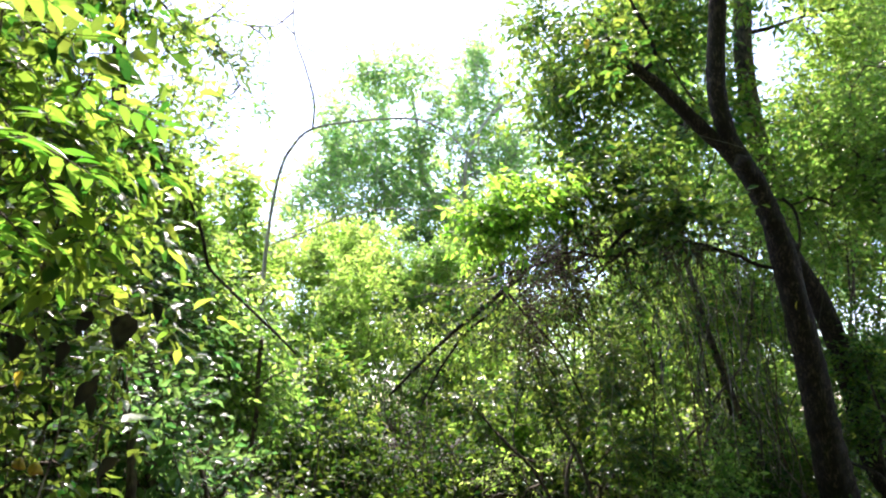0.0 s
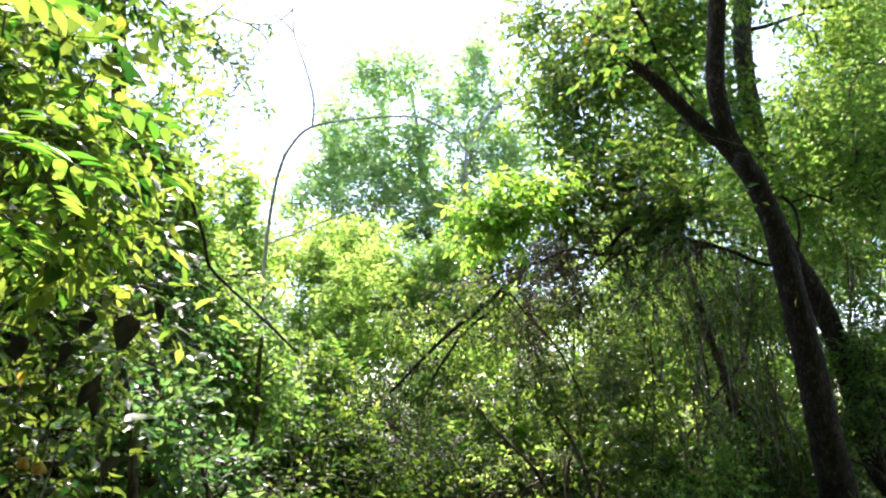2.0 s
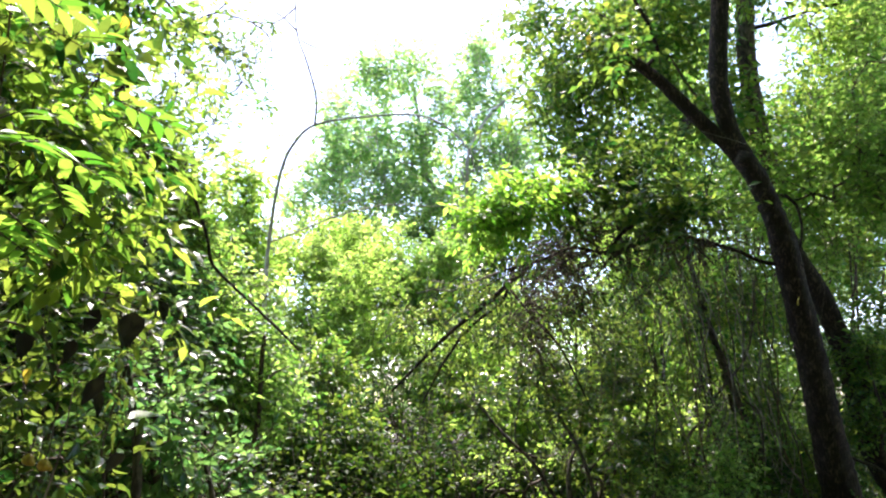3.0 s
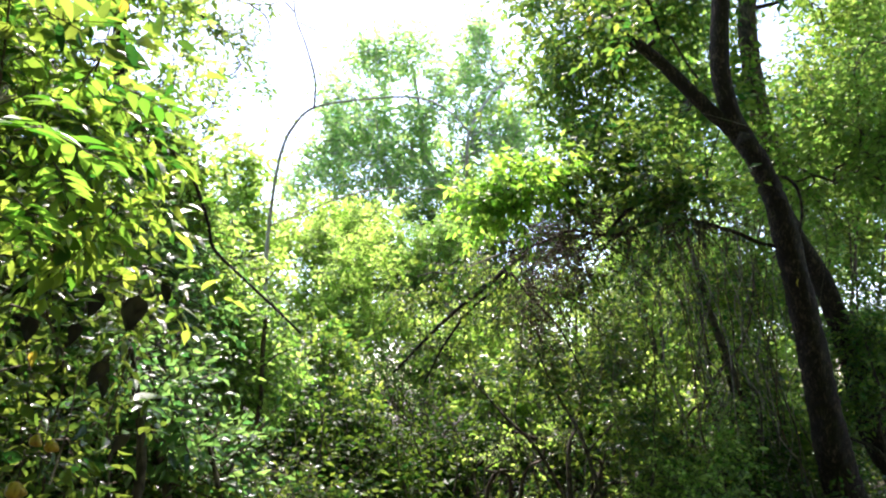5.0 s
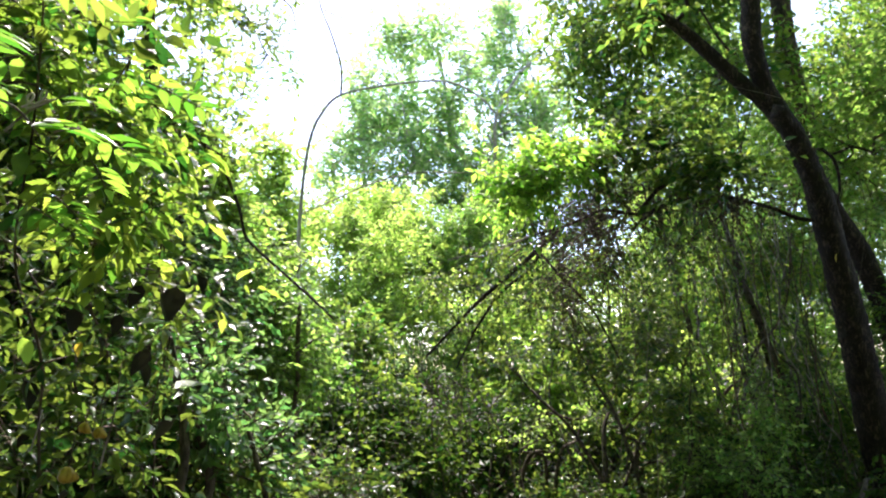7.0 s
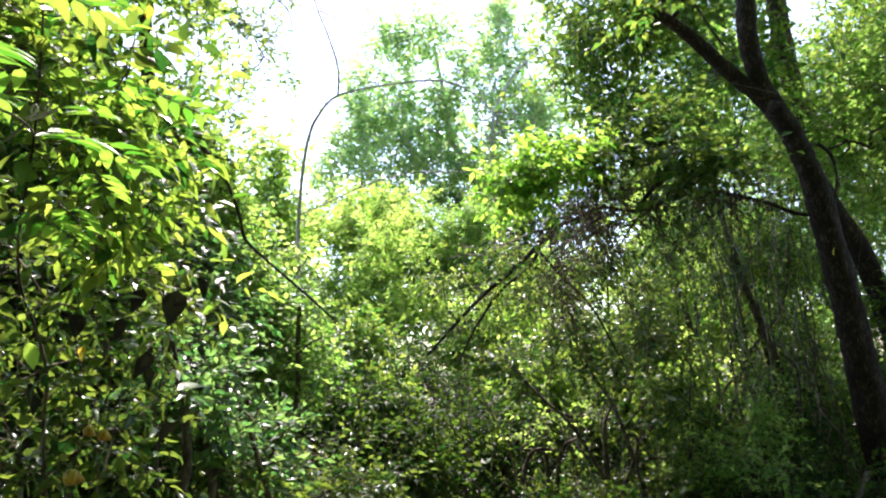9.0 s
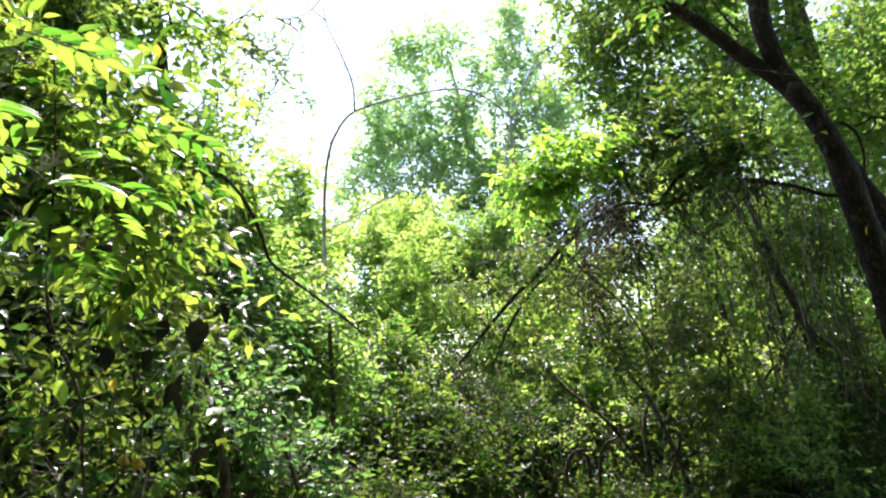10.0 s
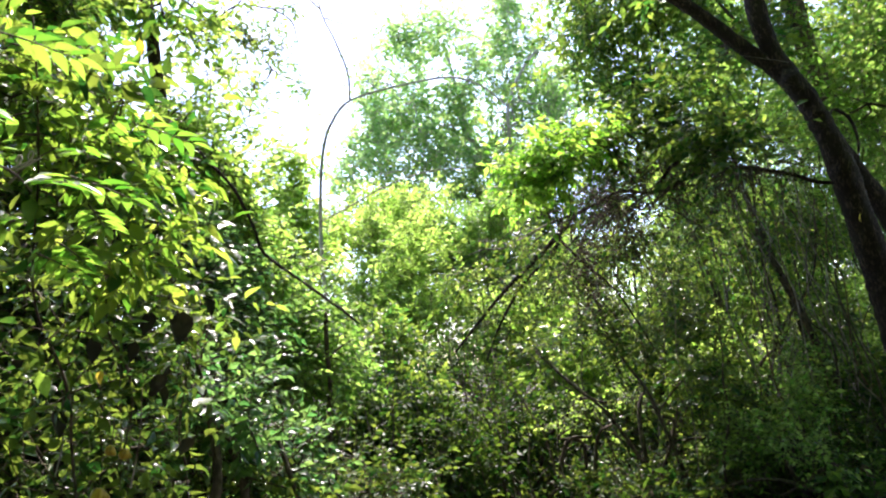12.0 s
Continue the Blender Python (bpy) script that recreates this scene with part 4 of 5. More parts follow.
# sunlit growth further back
B = "background_tree"
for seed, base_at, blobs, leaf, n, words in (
        (41, (1.55, 14, -1.26), [((1.31, 13.77, 3.29), (0.9, 0.8, 0.56)), ((0.96, 12.42, 2.02), (0.9, 0.9, 0.6)), ((0.16, 12.15, 2.3), (0.74, 0.7, 0.47)), ((0.61, 11.72, 1.5), (0.65, 0.7, 0.47)), ((1.19, 11.25, 0.9), (0.97, 0.8, 0.49))], LEAF_SUNNY, 165, "sunlit young tree behind the thicket"),
        (42, (3.14, 14, -1.26), [((3.68, 13.64, 3.85), (0.73, 0.8, 0.62)), ((3.1, 12.56, 2.33), (0.66, 0.9, 0.51)), ((2.46, 10.9, 0.9), (0.89, 0.6, 0.5))], LEAF_SUNNY, 110, "bright leafy tree behind hanging vines"),
        (43, (4.74, 14, -1.26), [((5.05, 13.72, 3.97), (0.85, 0.8, 0.62)), ((4.69, 12.74, 2.44), (0.98, 0.9, 0.72)), ((3.85, 10.9, 0.97), (0.9, 0.6, 0.54)), ((5.91, 13.29, 1.84), (0.84, 1, 0.96))], LEAF_SUNNY, 140, "sunlit green tree deep in the woods"),
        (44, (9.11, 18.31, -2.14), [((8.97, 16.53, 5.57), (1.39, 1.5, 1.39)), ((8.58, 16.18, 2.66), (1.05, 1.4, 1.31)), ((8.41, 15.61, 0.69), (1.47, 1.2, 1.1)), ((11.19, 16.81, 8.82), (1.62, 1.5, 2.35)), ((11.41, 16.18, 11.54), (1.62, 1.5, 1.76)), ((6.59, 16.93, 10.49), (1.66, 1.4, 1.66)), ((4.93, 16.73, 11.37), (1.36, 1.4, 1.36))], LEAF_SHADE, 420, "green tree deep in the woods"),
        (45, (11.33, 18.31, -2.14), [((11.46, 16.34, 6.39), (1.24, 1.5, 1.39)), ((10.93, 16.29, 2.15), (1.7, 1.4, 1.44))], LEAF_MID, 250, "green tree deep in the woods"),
        (46, (-4.24, 17.23, -1.92), [((-5.41, 15.94, 3.68), (0.78, 1.4, 0.65)), ((-3.73, 15.22, 2.36), (1.59, 1.3, 0.98)), ((-5.93, 14.94, 3.55), (1.47, 1.3, 1.23)), ((-2.56, 14.15, 2.53), (1.26, 1.2, 0.69))], LEAF_SUNNY, 260, "sunlit young tree behind the thicket"),
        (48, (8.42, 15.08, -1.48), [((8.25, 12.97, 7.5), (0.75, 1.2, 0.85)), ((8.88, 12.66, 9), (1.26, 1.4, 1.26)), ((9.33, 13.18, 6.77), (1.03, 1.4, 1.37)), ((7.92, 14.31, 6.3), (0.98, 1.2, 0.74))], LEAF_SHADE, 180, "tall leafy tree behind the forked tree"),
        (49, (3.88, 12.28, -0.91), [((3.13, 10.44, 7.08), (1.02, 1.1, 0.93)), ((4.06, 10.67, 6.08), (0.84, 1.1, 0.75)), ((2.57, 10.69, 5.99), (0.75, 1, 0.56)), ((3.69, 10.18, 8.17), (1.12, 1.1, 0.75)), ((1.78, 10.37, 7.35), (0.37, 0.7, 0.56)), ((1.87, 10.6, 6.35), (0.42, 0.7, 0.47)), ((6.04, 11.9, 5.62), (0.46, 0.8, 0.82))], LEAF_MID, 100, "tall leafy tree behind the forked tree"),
        (55, (6.6, 16.4, 0), [((7.49, 13.99, 7.67), (0.74, 1, 0.51)), ((6.66, 14.52, 7.63), (0.76, 1, 0.57)), ((5.28, 13.99, 7.67), (0.8, 1, 0.61)), ((4.85, 14.2, 6.78), (0.86, 1, 0.55)), ((8.04, 14.14, 7.02), (0.55, 1, 0.55)), ((6.41, 14.76, 6.58), (1.01, 1, 0.57)), ((7.55, 14.45, 5.7), (0.74, 1, 0.61))], LEAF_SUNNY, 120, "sunlit yellow-green tree behind the forked tree"),
        (50, (4.02, 19.93, -2.47), [((1.45, 18.57, 3.42), (1.66, 1.2, 1.06)), ((3.42, 18.79, 2.46), (1.65, 1.2, 0.76)), ((5.38, 18.57, 3.42), (1.66, 1.2, 1.21)), ((7.35, 18.57, 3.42), (1.66, 1.2, 1.21)), ((2.59, 18.4, 1.94), (1.91, 1.2, 1.03)), ((6.12, 18.4, 1.94), (2.21, 1.2, 1.03))], LEAF_SUNNY, 420, "sunlit hedge of young trees deep in the woods"),
        (47, (5.16, 21.54, -2.8), [((5.16, 19.34, 6.75), (1.96, 1.8, 1.14)), ((7.62, 19.26, 7.07), (1.96, 1.8, 1.31)), ((2.88, 19.52, 5.96), (0.82, 1, 0.65)), ((6.46, 18.72, 4.98), (1.24, 1.4, 0.93)), ((9.1, 18.79, 4.68), (1.24, 1.4, 1.09)), ((8.28, 17, 3.54), (0.83, 1.2, 0.83)), ((10.97, 17.58, 5.45), (0.88, 1.2, 0.59)), ((-2.7, 18.46, 6.12), (1.4, 1, 0.4)), ((-0.38, 18.92, 6.34), (1.43, 1, 0.45)), ((-3.69, 18.02, 5.78), (0.91, 1, 0.45)), ((1.34, 18.61, 5.44), (1.24, 1.2, 0.78)), ((0.24, 17.57, 5.52), (1.18, 1.2, 0.66)), ((1.12, 17.87, 4.23), (1.18, 1.2, 0.74))], LEAF_SHADE, 650, "shade-toned tree deep in the woods")):
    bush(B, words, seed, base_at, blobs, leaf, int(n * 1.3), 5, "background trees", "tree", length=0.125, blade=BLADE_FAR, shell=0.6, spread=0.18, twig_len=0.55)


# ---- low growth on the soil ----
def undergrowth():
    rng = np.random.default_rng(91)
    ob = thing("undergrowth", (0, 0, 0), "low dark leafy plants covering the forest floor", "undergrowth", kind="stuff")
    blobs = [((rng.uniform(-4, 8), rng.uniform(3.5, 14), 0.3 + 0.25 * rng.random()), (0.7, 0.6, 0.4)) for _ in range(90)]
    # Unseen low plants round the eye, added to cut light bounced off the soil.
    blobs += [((rng.uniform(-5, 6), rng.uniform(-5, 3.2), 0.05), (0.8, 0.8, 0.12)) for _ in range(70)]
    # the plants before the thicket and round the foot of the forked tree stay low
    blobs = [((x, y, 0.1), (0.7, 0.6, 0.16)) if y < 7.2 or y < 7.8 and 2.2 < x < 5.6 else ((x, y, z), r) for (x, y, z), r in blobs]
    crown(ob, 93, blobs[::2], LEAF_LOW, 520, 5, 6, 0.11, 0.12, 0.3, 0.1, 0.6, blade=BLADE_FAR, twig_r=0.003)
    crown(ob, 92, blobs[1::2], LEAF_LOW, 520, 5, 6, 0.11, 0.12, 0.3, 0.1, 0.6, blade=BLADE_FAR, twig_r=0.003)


undergrowth()


# ---- woods all round ----
def woods():
    rng = np.random.default_rng(77)
    ob = thing("woods_and_shade_roof", (0, 0, 0), "distant green woods, with unseen nearer woods and leaf roof added for shade", "woods", kind="stuff")
    blobs = []
    for a in np.arange(0, 360, 6.0):
        off = abs((a + 180) % 360 - 180)
        # The near ring is unseen, added at the sides and rear to block sky light.
        near = off > 62
        r = (8.5 if near else 30) + 2.5 * rng.random()
        x, y = r * math.sin(radians(a)), r * math.cos(radians(a))
        h = (11.0 if near else 9.0 if 13 < a < 27 or 33 < a < 60 else 4.3 if a == 30 else 5.0) + 2 * rng.random()
        for z in np.arange(0.5, h, 1.8):
            blobs.append(((x + rng.normal() * 0.6, y + rng.normal() * 0.6, z), (1.8, 1.8, 1.3)))
    # Unseen leaf roof overhead and to the rear, added to darken leaf fronts.
    for _ in range(120):
        blobs.append(((rng.uniform(-8, 9), rng.uniform(-8, 3.5), rng.uniform(9, 12)), (1.8, 1.8, 0.8)))
    behind = [b for b in blobs if b[0][1] < 3.6 and b[0][2] > 1.5]
    crown(ob, 79, behind, LEAF_MID, 2000, 4, 7, 0.35, 0.35, 1.0, 0.3, 0.6, 0.6, BLADE_FAR, None, 0)
    crown(ob, 78, blobs, LEAF_FAR, 2500, 4, 7, 0.35, 0.35, 1.0, 0.3, 0.4, 0.6, BLADE_FAR, None, 0)


woods()

# ---- left side: dark tangle, slim trunk, overhanging tree ----
bush(T, "leafy shrub in broken light", 31, (-1.66, 3.59, 0.26),
     [((-1.62, 3.33, 2.29), (0.28, 0.4, 0.22)), ((-1.51, 3.61, 1.95), (0.26, 0.4, 0.24)), ((-1.55, 3.1, 1.51), (0.37, 0.4, 0.25))], LEAF_COOL, 190, 6, G, length=0.06, spread=0.06, twig_len=0.25)
bush(T, "sunlit yellow-green shrub with small leaves", 38, (-1.7, 4.2, 0),
     [((-1.71, 4.01, 2.92), (0.21, 0.35, 0.27)), ((-1.61, 4.18, 2.6), (0.19, 0.3, 0.21)), ((-1.79, 3.86, 3.11), (0.13, 0.3, 0.17))], LEAF_SUNNY, 85, 4, G, length=0.06, spread=0.06, twig_len=0.22)
# Dark backing whose leaf colour stands in for shade behind the near leaves.
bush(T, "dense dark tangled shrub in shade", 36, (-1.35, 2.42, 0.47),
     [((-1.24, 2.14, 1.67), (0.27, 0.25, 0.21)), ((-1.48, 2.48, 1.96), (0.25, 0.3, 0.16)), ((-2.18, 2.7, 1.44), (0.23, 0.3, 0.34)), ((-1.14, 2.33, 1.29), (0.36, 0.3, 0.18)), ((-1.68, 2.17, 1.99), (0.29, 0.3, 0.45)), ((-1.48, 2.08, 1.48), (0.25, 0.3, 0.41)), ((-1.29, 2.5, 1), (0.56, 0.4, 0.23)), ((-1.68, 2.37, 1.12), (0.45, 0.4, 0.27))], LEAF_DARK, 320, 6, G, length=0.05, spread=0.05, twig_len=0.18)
bush(T, "leafy green shrub dappled with sun", 37, (-1.72, 2.88, 0.25),
     [((-1.46, 2.35, 2.08), (0.25, 0.25, 0.18)), ((-1.5, 2.25, 2.52), (0.24, 0.25, 0.25)), ((-1.34, 2.38, 2.38), (0.18, 0.25, 0.25)), ((-1.83, 2.23, 2.6), (0.31, 0.3, 0.39)), ((-1.7, 2.44, 3.03), (0.12, 0.25, 0.12)), ((-1.88, 2.39, 3.24), (0.26, 0.3, 0.18)), ((-1.66, 2.47, 3.37), (0.23, 0.3, 0.14))], LEAF_SHADE, 185, 6, G, length=0.05, spread=0.05, twig_len=0.18)
LT = grounded([(-2.04, 5.04, 0.22), (-2.07, 4.7, 1.69), (-2.11, 4.45, 2.78), (-2.15, 4.28, 3.52), (-2.15, 4.19, 3.88), (-2.14, 4.14, 4.1), (-2.16, 4.06, 4.47), (-2.14, 3.89, 5.2)])
left_tree = rooted("overhanging_tree", LT[0], "slim dark tree with leaves overhanging the path", "tree")
part("trunk", *tube(LT, 0.06, 0.035, 9, 10, 0.15), BARK_DARK, left_tree)
LTB = [(-2.05, 3.9, 4.27), (-1.81, 3.93, 4.13), (-1.63, 3.97, 3.96), (-1.47, 3.95, 4.03), (-1.31, 3.92, 4.17)]
left_branch = part("branch", *tube(LTB, 0.010, 0.004, 7, 7, 0.15), BARK_DARK, left_tree)
# Unseen high leaves, added to dapple the near shrub with shade.
crown(left_tree, 54, [((-1.35, 4.3, 6.4), (0.55, 0.3, 0.25)), ((-1.0, 4.55, 6.6), (0.35, 0.3, 0.2))], LEAF_MID, 4, 4, 5, 0.10, 0.10, 0.3, feed=along_path(LT, 14)[11:])
crown(left_tree, 51, [((-2.61, 3.83, 4.15), (0.21, 0.35, 0.08)), ((-2, 3.85, 4.04), (0.18, 0.3, 0.08)), ((-2.43, 3.47, 4.35), (0.65, 0.6, 0.2))], LEAF_SHADE, 62, 5, 7, 0.10, 0.10, 0.28, 0.4, 0.8, feed=along_path(LT, 14)[7:])
crown(left_tree, 52, [((-1.86, 4.2, 3.85), (0.19, 0.35, 0.34)), ((-1.63, 4.04, 4.08), (0.26, 0.35, 0.15)), ((-2.01, 4.28, 3.52), (0.23, 0.35, 0.23)), ((-1.7, 4.49, 3.51), (0.1, 0.2, 0.2))], LEAF_SUNNY, 34, 4, 7, 0.07, 0.07, 0.25, feed=along_path(LT, 14)[6:] + along_path(LTB, 6), feed_r=0.005, name="spray")

SPRIGS = ([(-2.57, 5.29, 4.9), (-2.33, 5.32, 4.79), (-2.12, 5.34, 4.72), (-1.85, 5.38, 4.51)], [(-2.19, 5.32, 4.76), (-1.95, 5.3, 4.86), (-1.66, 5.32, 4.79), (-1.42, 5.32, 4.77)], [(-2.12, 5.34, 4.72), (-1.88, 5.37, 4.58), (-1.73, 5.43, 4.29), (-1.51, 5.47, 4.15)], [(-2.33, 5.32, 4.79), (-2.19, 5.41, 4.39), (-2.08, 5.49, 4.06), (-2.02, 5.55, 3.8)],
          [(-1.73, 5.43, 4.29), (-1.79, 5.45, 4.22), (-1.87, 5.46, 4.19)], [(-1.66, 5.32, 4.79), (-1.51, 5.35, 4.67), (-1.47, 5.39, 4.48)])
for s in SPRIGS:
    part("twig", *tube(s, 0.009, 0.004, 5, 6, 0.1), BARK_DARK, left_branch)
crown(left_tree, 53, [((-1.52, 5.47, 4.14), (0.07, 0.1, 0.06)), ((-1.7, 5.47, 4.15), (0.08, 0.1, 0.06)), ((-2.04, 5.48, 4.11), (0.1, 0.12, 0.13)), ((-1.98, 5.29, 3.6), (0.08, 0.1, 0.08)), ((-1.88, 5.38, 4.53), (0.19, 0.15, 0.14)), ((-2.12, 5.34, 4.72), (0.19, 0.15, 0.1)), ((-1.88, 5.46, 4.19), (0.08, 0.1, 0.11)), ((-1.75, 5.4, 4.44), (0.19, 0.12, 0.19)), ((-1.47, 5.34, 4.72), (0.14, 0.1, 0.1))], LEAF_SHADE, 44, 3, 5, 0.06, 0.05, 0.16,
      feed=sum((along_path(s, 6) for s in SPRIGS), []), feed_r=0.004, name="sprig")

bush("low_shrub", "cool green plant with broad drooping leaves", 58, (-0.98, 2.05, 0), [((-0.96, 2.12, 1.74), (0.09, 0.12, 0.06)), ((-0.94, 2.16, 1.56), (0.11, 0.15, 0.08)), ((-0.89, 2.3, 1.42), (0.12, 0.15, 0.08)), ((-1.07, 2.21, 1.36), (0.1, 0.15, 0.07)), ((-0.85, 2.53, 1.3), (0.12, 0.15, 0.09))], LEAF_COOL, 34, 4, "", twigs=5, length=0.05, spread=0.04, twig_len=0.16, flat=0.35)

# ---- near shrub with broad leaves ----
shrub = rooted("broadleaf_shrub", (-0.739, 1.461, 0.827), "yellow-green broadleaf shrub close by, some leaves yellowing", "shrub")
base = (shrub.location[0], shrub.location[1], -0.03)
STEMS = [[base, (-0.851, 1.508, 1.292), (-0.737, 1.329, 1.624), (-0.739, 1.245, 1.763), (-0.651, 1.145, 1.976), (-0.596, 1.065, 2.098), (-0.556, 1.009, 2.12)],
         [base, (-0.828, 1.293, 1.336), (-0.774, 1.175, 1.622), (-0.777, 1.084, 1.796), (-0.698, 0.986, 1.996), (-0.641, 0.904, 2.128), (-0.632, 0.882, 2.224)],
         [base, (-0.816, 1.723, 1.248), (-0.778, 1.613, 1.506), (-0.697, 1.516, 1.7), (-0.692, 1.434, 1.835), (-0.628, 1.343, 2.005), (-0.605, 1.318, 2.117)]]
for s in STEMS:
    part("stem", *tube(s, 0.0032, 0.0014, 6, 8, 0.1), TWIG, shrub)
NEAR_BLOBS = [((-0.75, 1.08, 2.25), (0.05, 0.06, 0.05)), ((-0.73, 0.95, 2.15), (0.08, 0.08, 0.08)), ((-0.62, 1.11, 2.11), (0.07, 0.06, 0.04)), ((-0.68, 1.07, 2.09), (0.1, 0.08, 0.07)), ((-0.67, 1.22, 2.1), (0.07, 0.08, 0.06)), ((-0.65, 1.04, 1.97), (0.1, 0.07, 0.06)), ((-0.65, 1.19, 1.99), (0.08, 0.07, 0.07))]
OLIVE_BLOBS = [((-0.68, 1.22, 1.88), (0.12, 0.07, 0.07)), ((-0.71, 1.41, 1.94), (0.06, 0.08, 0.07)), ((-0.79, 1.01, 2.09), (0.09, 0.1, 0.12)), ((-0.63, 1.29, 1.79), (0.07, 0.06, 0.05))]
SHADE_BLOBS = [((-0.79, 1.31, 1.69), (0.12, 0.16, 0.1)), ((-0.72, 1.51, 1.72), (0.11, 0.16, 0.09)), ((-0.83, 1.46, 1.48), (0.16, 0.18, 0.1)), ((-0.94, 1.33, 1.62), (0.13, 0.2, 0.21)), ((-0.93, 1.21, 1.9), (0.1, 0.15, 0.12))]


def near_leaves(seed, blobs, clumps, length, single, bulk, picked, flat):
    """Broad leaves on fine twigs; the first ones picked are leaves of their own."""
    rng = np.random.default_rng(seed)
    blades = [blade_near(w, d, f) for w, d, f in ((0.36, 0.25, 0.35), (0.32, 0.4, 0.2), (0.42, 0.15, 0.5), (0.28, 0.6, 0.3), (0.52, 0.3, 0.4))]
    pos, along, normal, size, start, end, centre = sprays(rng, blobs, clumps, 4, 7, length, 0.03, 0.14, 0.2, flat, 0.6)
    part("twig_work", *twig_prisms(start, end, 0.0011), TWIG, shrub, kind="stuff")
    src = np.array(sum((along_path(s, 12)[4:] for s in STEMS), []))
    part("branchlet", *joined(branchlets(rng, src, centre, 0.0032)), TWIG, shrub, kind="stuff")
    meshes = []
    for v, f in blades:
        me = mesh_of("leaf", v, f)
        me.materials.append(single)
        meshes.append(me)
    order = rng.permutation(len(pos))
    for i in order[:picked]:
        side = np.cross(along[i], normal[i])
        side /= np.linalg.norm(side)
        m = Matrix(np.column_stack([side, along[i], np.cross(side, along[i])]).tolist()).to_4x4()
        ob = new("leaf", meshes[int(rng.integers(len(meshes)))])
        ob.parent = shrub
        ob.matrix_basis = Matrix.Translation(Vector(pos[i]) - shrub.location) @ m @ Matrix.Scale(size[i], 4)
    rest = np.array_split(order[picked:], len(blades))
    pieces = [leaf_cloud(b, pos[r], along[r], normal[r], size[r]) for b, r in zip(blades, rest)]
    part("foliage", *joined(pieces), bulk, shrub, kind="stuff")


near_leaves(5, NEAR_BLOBS, 36, 0.046, LEAF_NEAR, LEAF_SHRUB, 240, 1.1)
near_leaves(8, OLIVE_BLOBS, 20, 0.047, LEAF_OLIVE, LEAF_OLIVE_BULK, 80, 0.9)
# Dark leaf on these inner blobs puts the shrub's own shade into colour.
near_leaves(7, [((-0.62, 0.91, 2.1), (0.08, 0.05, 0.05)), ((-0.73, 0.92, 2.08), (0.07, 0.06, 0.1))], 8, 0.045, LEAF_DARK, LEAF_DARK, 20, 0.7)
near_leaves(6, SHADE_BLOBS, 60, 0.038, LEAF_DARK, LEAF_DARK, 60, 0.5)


def compound_leaf(at, turn, length, pairs=4):
    """A feather-like leaf: leaflets in pairs along a thin midrib and one at its tip."""
    a = Vector(at)
    ahead = Vector((math.cos(radians(turn)), math.sin(radians(turn)), -0.12)).normalized()
    side = ahead.cross(Vector((0, 0.15, 1))).normalized()
    up = side.cross(ahead)
    rib = [a + ahead * length * k / 4 - up * 0.10 * length * (k / 4) ** 2 for k in range(5)]
    leaf = part("compound_leaf", *tube([tuple(p) for p in rib], 0.0012, 0.0007, 5, 3), TWIG, shrub, "bright green feather-like leaf")
    blade = blade_near(0.34, 0.22, 0.3)
    pos, along, normal, size = [], [], [], []
    for k in range(2 * pairs + 1):
        s = 1.0 if k == 2 * pairs else 0.25 + 0.68 * (k // 2) / (pairs - 1)
        out = ahead if k == 2 * pairs else (ahead * 0.75 + side * (1 if k % 2 else -1)).normalized()
        wave = Vector((noise.noise(a * 40 + Vector((k, 0, 0))), noise.noise(a * 40 + Vector((0, k, 0))), noise.noise(a * 40 + Vector((0, 0, k))))) * 0.35
        pos.append(a + ahead * length * s - up * 0.10 * length * s * s)
        along.append(out + wave * 0.5)
        normal.append(up + wave)
        size.append(length * (0.46 + 0.1 * math.sin(s * 3)))
    v, f = leaf_cloud(blade, np.array(pos), unit(np.array(along)), unit(np.array(normal)), np.array(size))
    for k in range(2 * pairs + 1):
        n = len(blade[0])
        part("leaflet", v[k * n:(k + 1) * n], blade[1], LEAF_FEATHER, leaf)


for at, turn, length in (
        ((-0.426, 0.509, 1.919), 149, 0.094),
        ((-0.436, 0.514, 1.893), -47, 0.117),
        ((-0.445, 0.576, 1.887), 164, 0.089),
        ((-0.494, 0.698, 1.791), 87, 0.102),
        ((-0.474, 0.709, 1.805), 97, 0.091),
        ((-0.456, 0.696, 1.886), 59, 0.114),
        ((-0.48, 0.786, 1.938), -62, 0.101),
        ((-0.418, 0.611, 1.845), -40, 0.106),
        ((-0.453, 0.572, 2.017), 43, 0.108),
        ((-0.467, 0.884, 2.02), 46, 0.115),
        ((-0.483, 0.866, 2.04), 134, 0.096),
        ((-0.499, 0.696, 1.974), 188, 0.111),
        ((-0.465, 0.76, 1.863), 105, 0.097),
        ((-0.447, 0.547, 2.062), -50, 0.097),
        ((-0.437, 0.528, 1.856), -59, 0.108)):
    compound_leaf(at, turn, 0.75 * length)


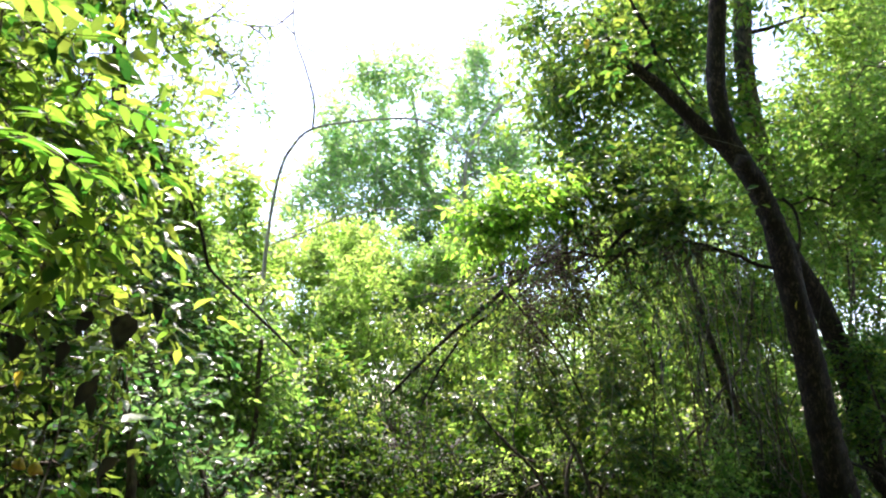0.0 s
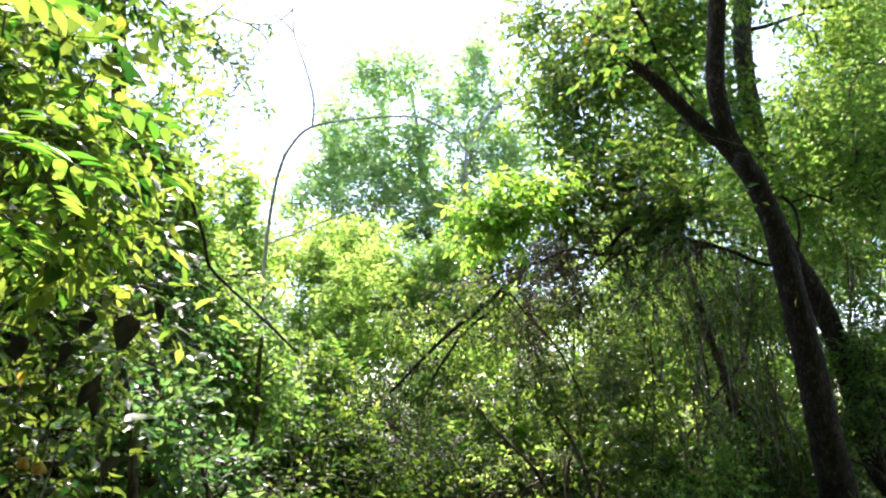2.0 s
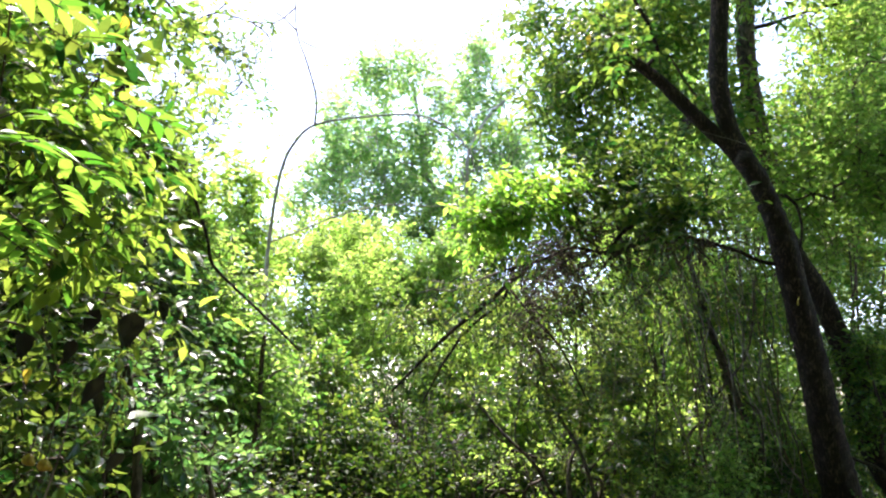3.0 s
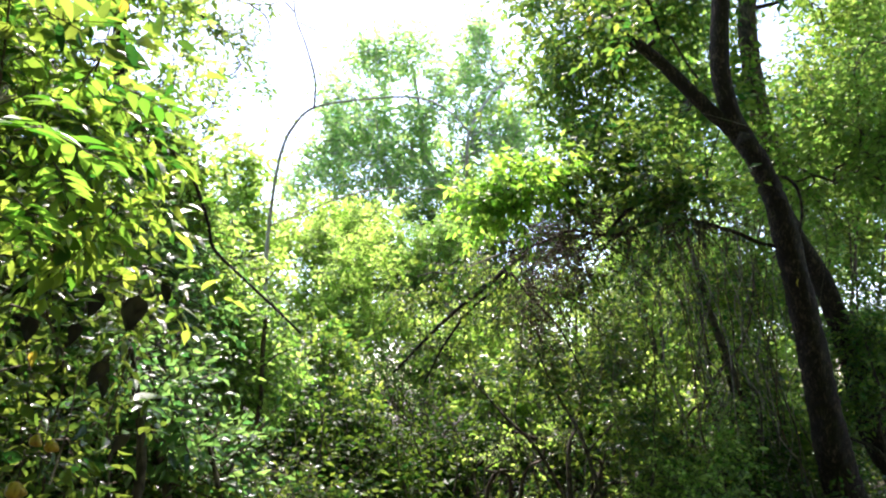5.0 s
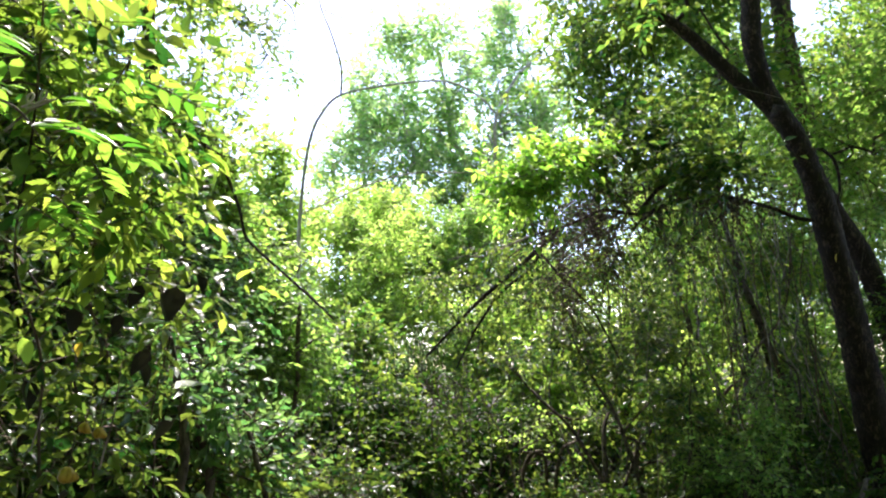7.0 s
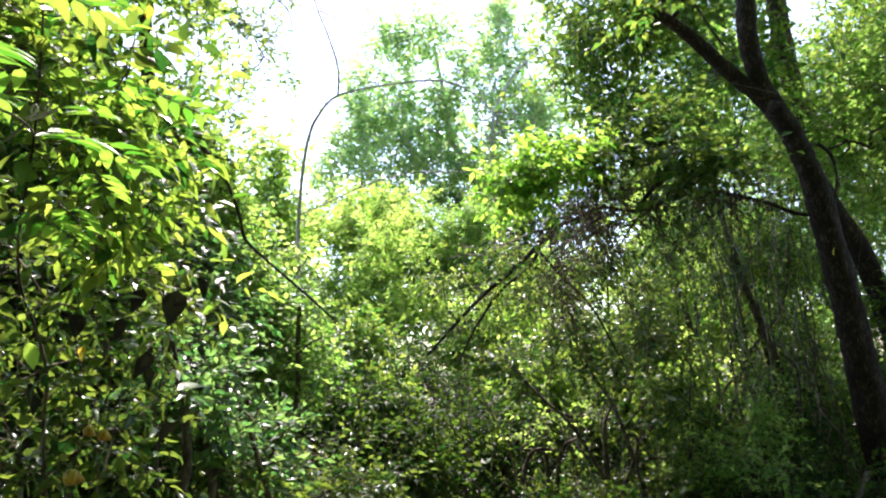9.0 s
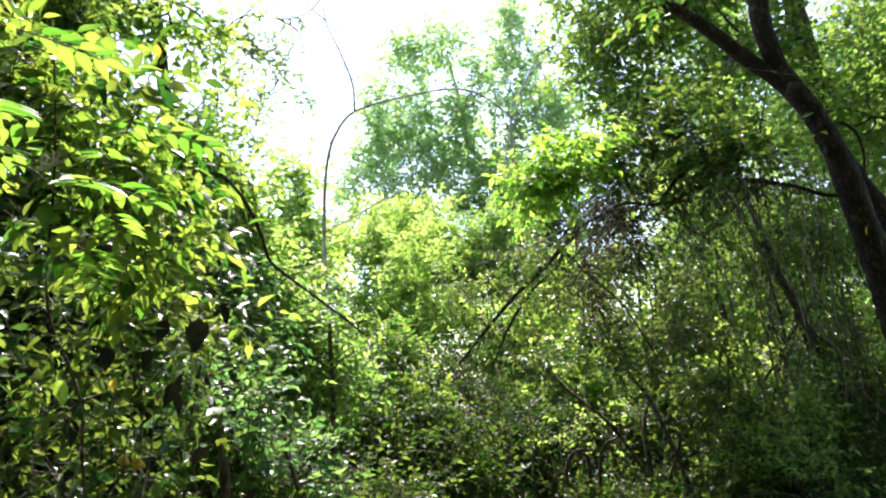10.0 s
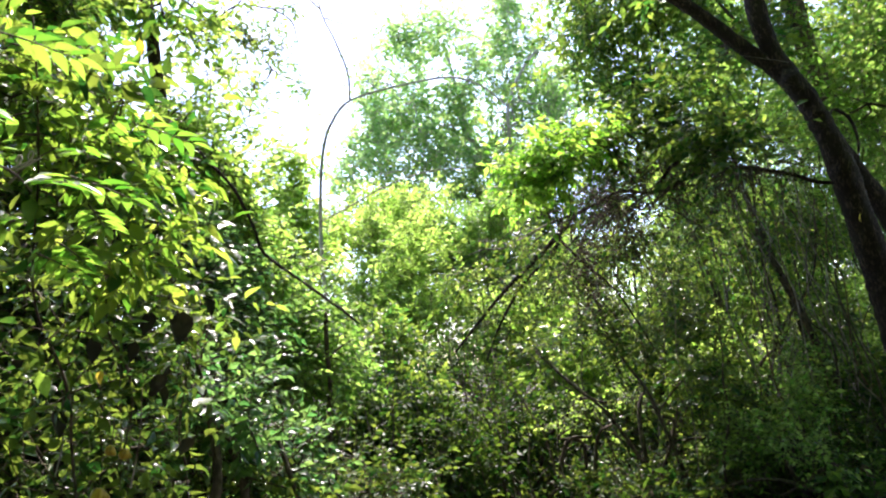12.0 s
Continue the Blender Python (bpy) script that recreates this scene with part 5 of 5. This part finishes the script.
def fruit(at, r, seed):
    """A small drop-shaped fruit with a dimple and a stalk stub, hanging askew."""
    bm = bmesh.new()
    bmesh.ops.create_uvsphere(bm, u_segments=16, v_segments=12, radius=r)
    tilt = Euler((radians(12 * seed), radians(-38 - 9 * seed), 0)).to_matrix()
    for v in bm.verts:
        k = math.hypot(v.co.x, v.co.y) / r
        if v.co.z > 0:
            v.co.z -= 0.25 * r * math.exp(-(k / 0.3) ** 2)
        else:
            low = -v.co.z / r
            v.co.x, v.co.y, v.co.z = v.co.x * (1 - 0.25 * low), v.co.y * (1 - 0.25 * low), v.co.z * (1 + 0.45 * low ** 3)
        v.co += v.co.normalized() * noise.noise(v.co * 90 + Vector((seed, 0, 0))) * r * 0.08
        v.co = tilt @ v.co + Vector(at)
    bm.verts.index_update()
    verts = [tuple(v.co) for v in bm.verts]
    bmesh.ops.triangulate(bm, faces=bm.faces[:])
    faces = [[v.index for v in f.verts] for f in bm.faces]
    bm.free()
    ob = part("fruit", verts, faces, FRUIT, shrub, "ripe yellow fruit")
    a = Vector(at) + Vector((0, 0, r * 0.6))
    part("stalk", *tube([tuple(a), tuple(a + Vector((0.004, 0.003, 0.02))), tuple(a + Vector((0.002, 0.012, 0.05)))], 0.0012, 0.0009, 5, 4), TWIG, ob)


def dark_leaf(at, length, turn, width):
    """A large leaf that hangs by its stalk, its near-black colour holding the shade."""
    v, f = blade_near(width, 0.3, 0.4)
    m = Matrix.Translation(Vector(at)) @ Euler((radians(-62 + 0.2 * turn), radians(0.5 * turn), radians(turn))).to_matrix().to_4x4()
    part("leaf", [tuple(m @ (Vector(c) * length)) for c in v], f, LEAF_BLACK, shrub, "large glossy leaf, near black as in shade")


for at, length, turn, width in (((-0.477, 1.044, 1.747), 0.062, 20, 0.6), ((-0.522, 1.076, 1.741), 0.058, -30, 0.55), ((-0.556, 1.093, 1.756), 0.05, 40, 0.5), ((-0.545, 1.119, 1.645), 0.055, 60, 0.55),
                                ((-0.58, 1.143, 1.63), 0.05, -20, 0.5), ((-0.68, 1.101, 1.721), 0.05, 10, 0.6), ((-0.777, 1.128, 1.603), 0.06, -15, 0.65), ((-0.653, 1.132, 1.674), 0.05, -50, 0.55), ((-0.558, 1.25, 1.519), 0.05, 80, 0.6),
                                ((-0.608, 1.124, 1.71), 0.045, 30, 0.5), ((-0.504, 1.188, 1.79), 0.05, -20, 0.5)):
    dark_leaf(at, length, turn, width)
# Small black leaves stand in for dark, shaded gaps in the shrub.
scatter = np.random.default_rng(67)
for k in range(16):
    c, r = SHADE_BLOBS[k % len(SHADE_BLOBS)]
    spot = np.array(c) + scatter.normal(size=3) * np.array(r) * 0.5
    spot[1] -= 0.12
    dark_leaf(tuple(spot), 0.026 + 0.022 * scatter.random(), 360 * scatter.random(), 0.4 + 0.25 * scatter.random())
fruit((-0.614, 1.044, 1.523), 0.009, 1)
fruit((-0.603, 1.067, 1.513), 0.0098, 2)
fruit((-0.647, 1.061, 1.45), 0.0135, 3)


def yellow_leaf(parent, at, length, turn):
    """A single yellowing leaf on its twig."""
    v, f = blade_near(0.5, 0.35, 0.4)
    m = Matrix.Translation(Vector(at)) @ Euler((radians(-60), 0, radians(turn))).to_matrix().to_4x4()
    part("leaf", [tuple(m @ (Vector(c) * length)) for c in v], f, LEAF_YELLOW, parent, "single yellow leaf")


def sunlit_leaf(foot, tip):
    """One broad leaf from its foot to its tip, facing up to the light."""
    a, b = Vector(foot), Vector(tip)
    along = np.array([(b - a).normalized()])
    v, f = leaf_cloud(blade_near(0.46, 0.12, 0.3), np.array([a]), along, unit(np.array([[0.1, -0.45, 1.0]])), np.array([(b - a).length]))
    part("leaf", v, f, LEAF_SUNLIT, shrub, "bright green leaf toned as sunlit")


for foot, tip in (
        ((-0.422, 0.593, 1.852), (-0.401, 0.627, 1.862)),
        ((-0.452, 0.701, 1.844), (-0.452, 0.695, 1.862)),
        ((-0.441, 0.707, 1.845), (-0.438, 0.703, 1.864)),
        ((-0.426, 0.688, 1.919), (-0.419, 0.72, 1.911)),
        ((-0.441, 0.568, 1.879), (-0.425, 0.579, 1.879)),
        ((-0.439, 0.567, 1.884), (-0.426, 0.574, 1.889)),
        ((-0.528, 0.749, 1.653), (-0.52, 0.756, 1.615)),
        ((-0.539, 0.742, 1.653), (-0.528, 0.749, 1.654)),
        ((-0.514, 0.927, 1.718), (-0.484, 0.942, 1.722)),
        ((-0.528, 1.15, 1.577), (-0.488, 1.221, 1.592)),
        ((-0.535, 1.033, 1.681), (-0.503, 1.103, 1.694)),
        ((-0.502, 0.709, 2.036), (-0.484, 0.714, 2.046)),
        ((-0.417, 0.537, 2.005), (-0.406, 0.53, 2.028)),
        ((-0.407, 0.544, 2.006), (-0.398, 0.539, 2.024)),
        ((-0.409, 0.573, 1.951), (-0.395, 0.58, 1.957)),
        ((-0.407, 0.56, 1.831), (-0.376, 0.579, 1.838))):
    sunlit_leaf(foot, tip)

yellow_leaf(shrub, (-0.594, 1.14, 2.309), 0.036, 20)
yellow_leaf(shrub, (-0.638, 0.985, 1.999), 0.032, -30)
yellow_leaf(shrub, (-0.669, 1.114, 1.663), 0.03, 60)
yellow_leaf(forked, (1.88, 8.15, 6.31), 0.16, 10)
yellow_leaf(forked, (3.62, 6.99, 2.68), 0.10, 70)


def tendril():
    """A pale climbing tendril curled into two loops, and dry twigs beside it."""
    a, b = Vector((-0.39, 0.52, 1.835)), Vector((-0.371, 0.528, 1.844))
    side, up = (b - a).normalized(), Vector((0, 0.2, 1)).normalized()
    pts = []
    for k in range(25):
        s = k / 24
        ang = s * 4 * math.pi
        pts.append(tuple(a + (b - a) * s + side * 0.005 * math.sin(ang) + up * 0.006 * (1 - math.cos(ang))))
    part("tendril", *tube(pts, 0.0013, 0.0009, 6, 3), BARK_LIGHT, shrub, "pale curled tendril")
    part("dry_twig", *tube([(-0.387, 0.521, 1.834), (-0.378, 0.526, 1.839), (-0.367, 0.53, 1.846)], 0.0014, 0.0008, 6, 5, 0.1), BARK_LIGHT, shrub, "pale dry twig")
    part("dry_twig", *tube([(-0.416, 0.521, 1.846), (-0.411, 0.54, 1.844), (-0.408, 0.557, 1.837), (-0.408, 0.573, 1.828)], 0.0016, 0.0009, 6, 5, 0.1), BARK_PALE, shrub, "pale dry twig")
    part("dry_twig", *tube([(-0.512, 0.757, 1.518), (-0.508, 0.762, 1.543), (-0.511, 0.773, 1.564)], 0.0012, 0.0008, 6, 5, 0.1), BARK_PALE, shrub, "pale dry twig")
    part("dry_twig", *tube([(-0.702, 1.002, 1.706), (-0.669, 0.997, 1.729), (-0.641, 0.991, 1.754)], 0.0022, 0.001, 6, 5, 0.1), BARK_PALE, shrub, "pale dry twig")
    part("dry_twig", *tube([(-0.607, 0.798, 1.92), (-0.572, 0.793, 1.944), (-0.524, 0.789, 1.962)], 0.002, 0.001, 6, 5, 0.1), BARK_PALE, shrub, "pale dry twig")
    part("dry_twig", *tube([(-0.71, 1.27, 1.431), (-0.676, 1.248, 1.527), (-0.656, 1.226, 1.622)], 0.0022, 0.001, 6, 5, 0.1), BARK_PALE, shrub, "pale dry twig")


tendril()
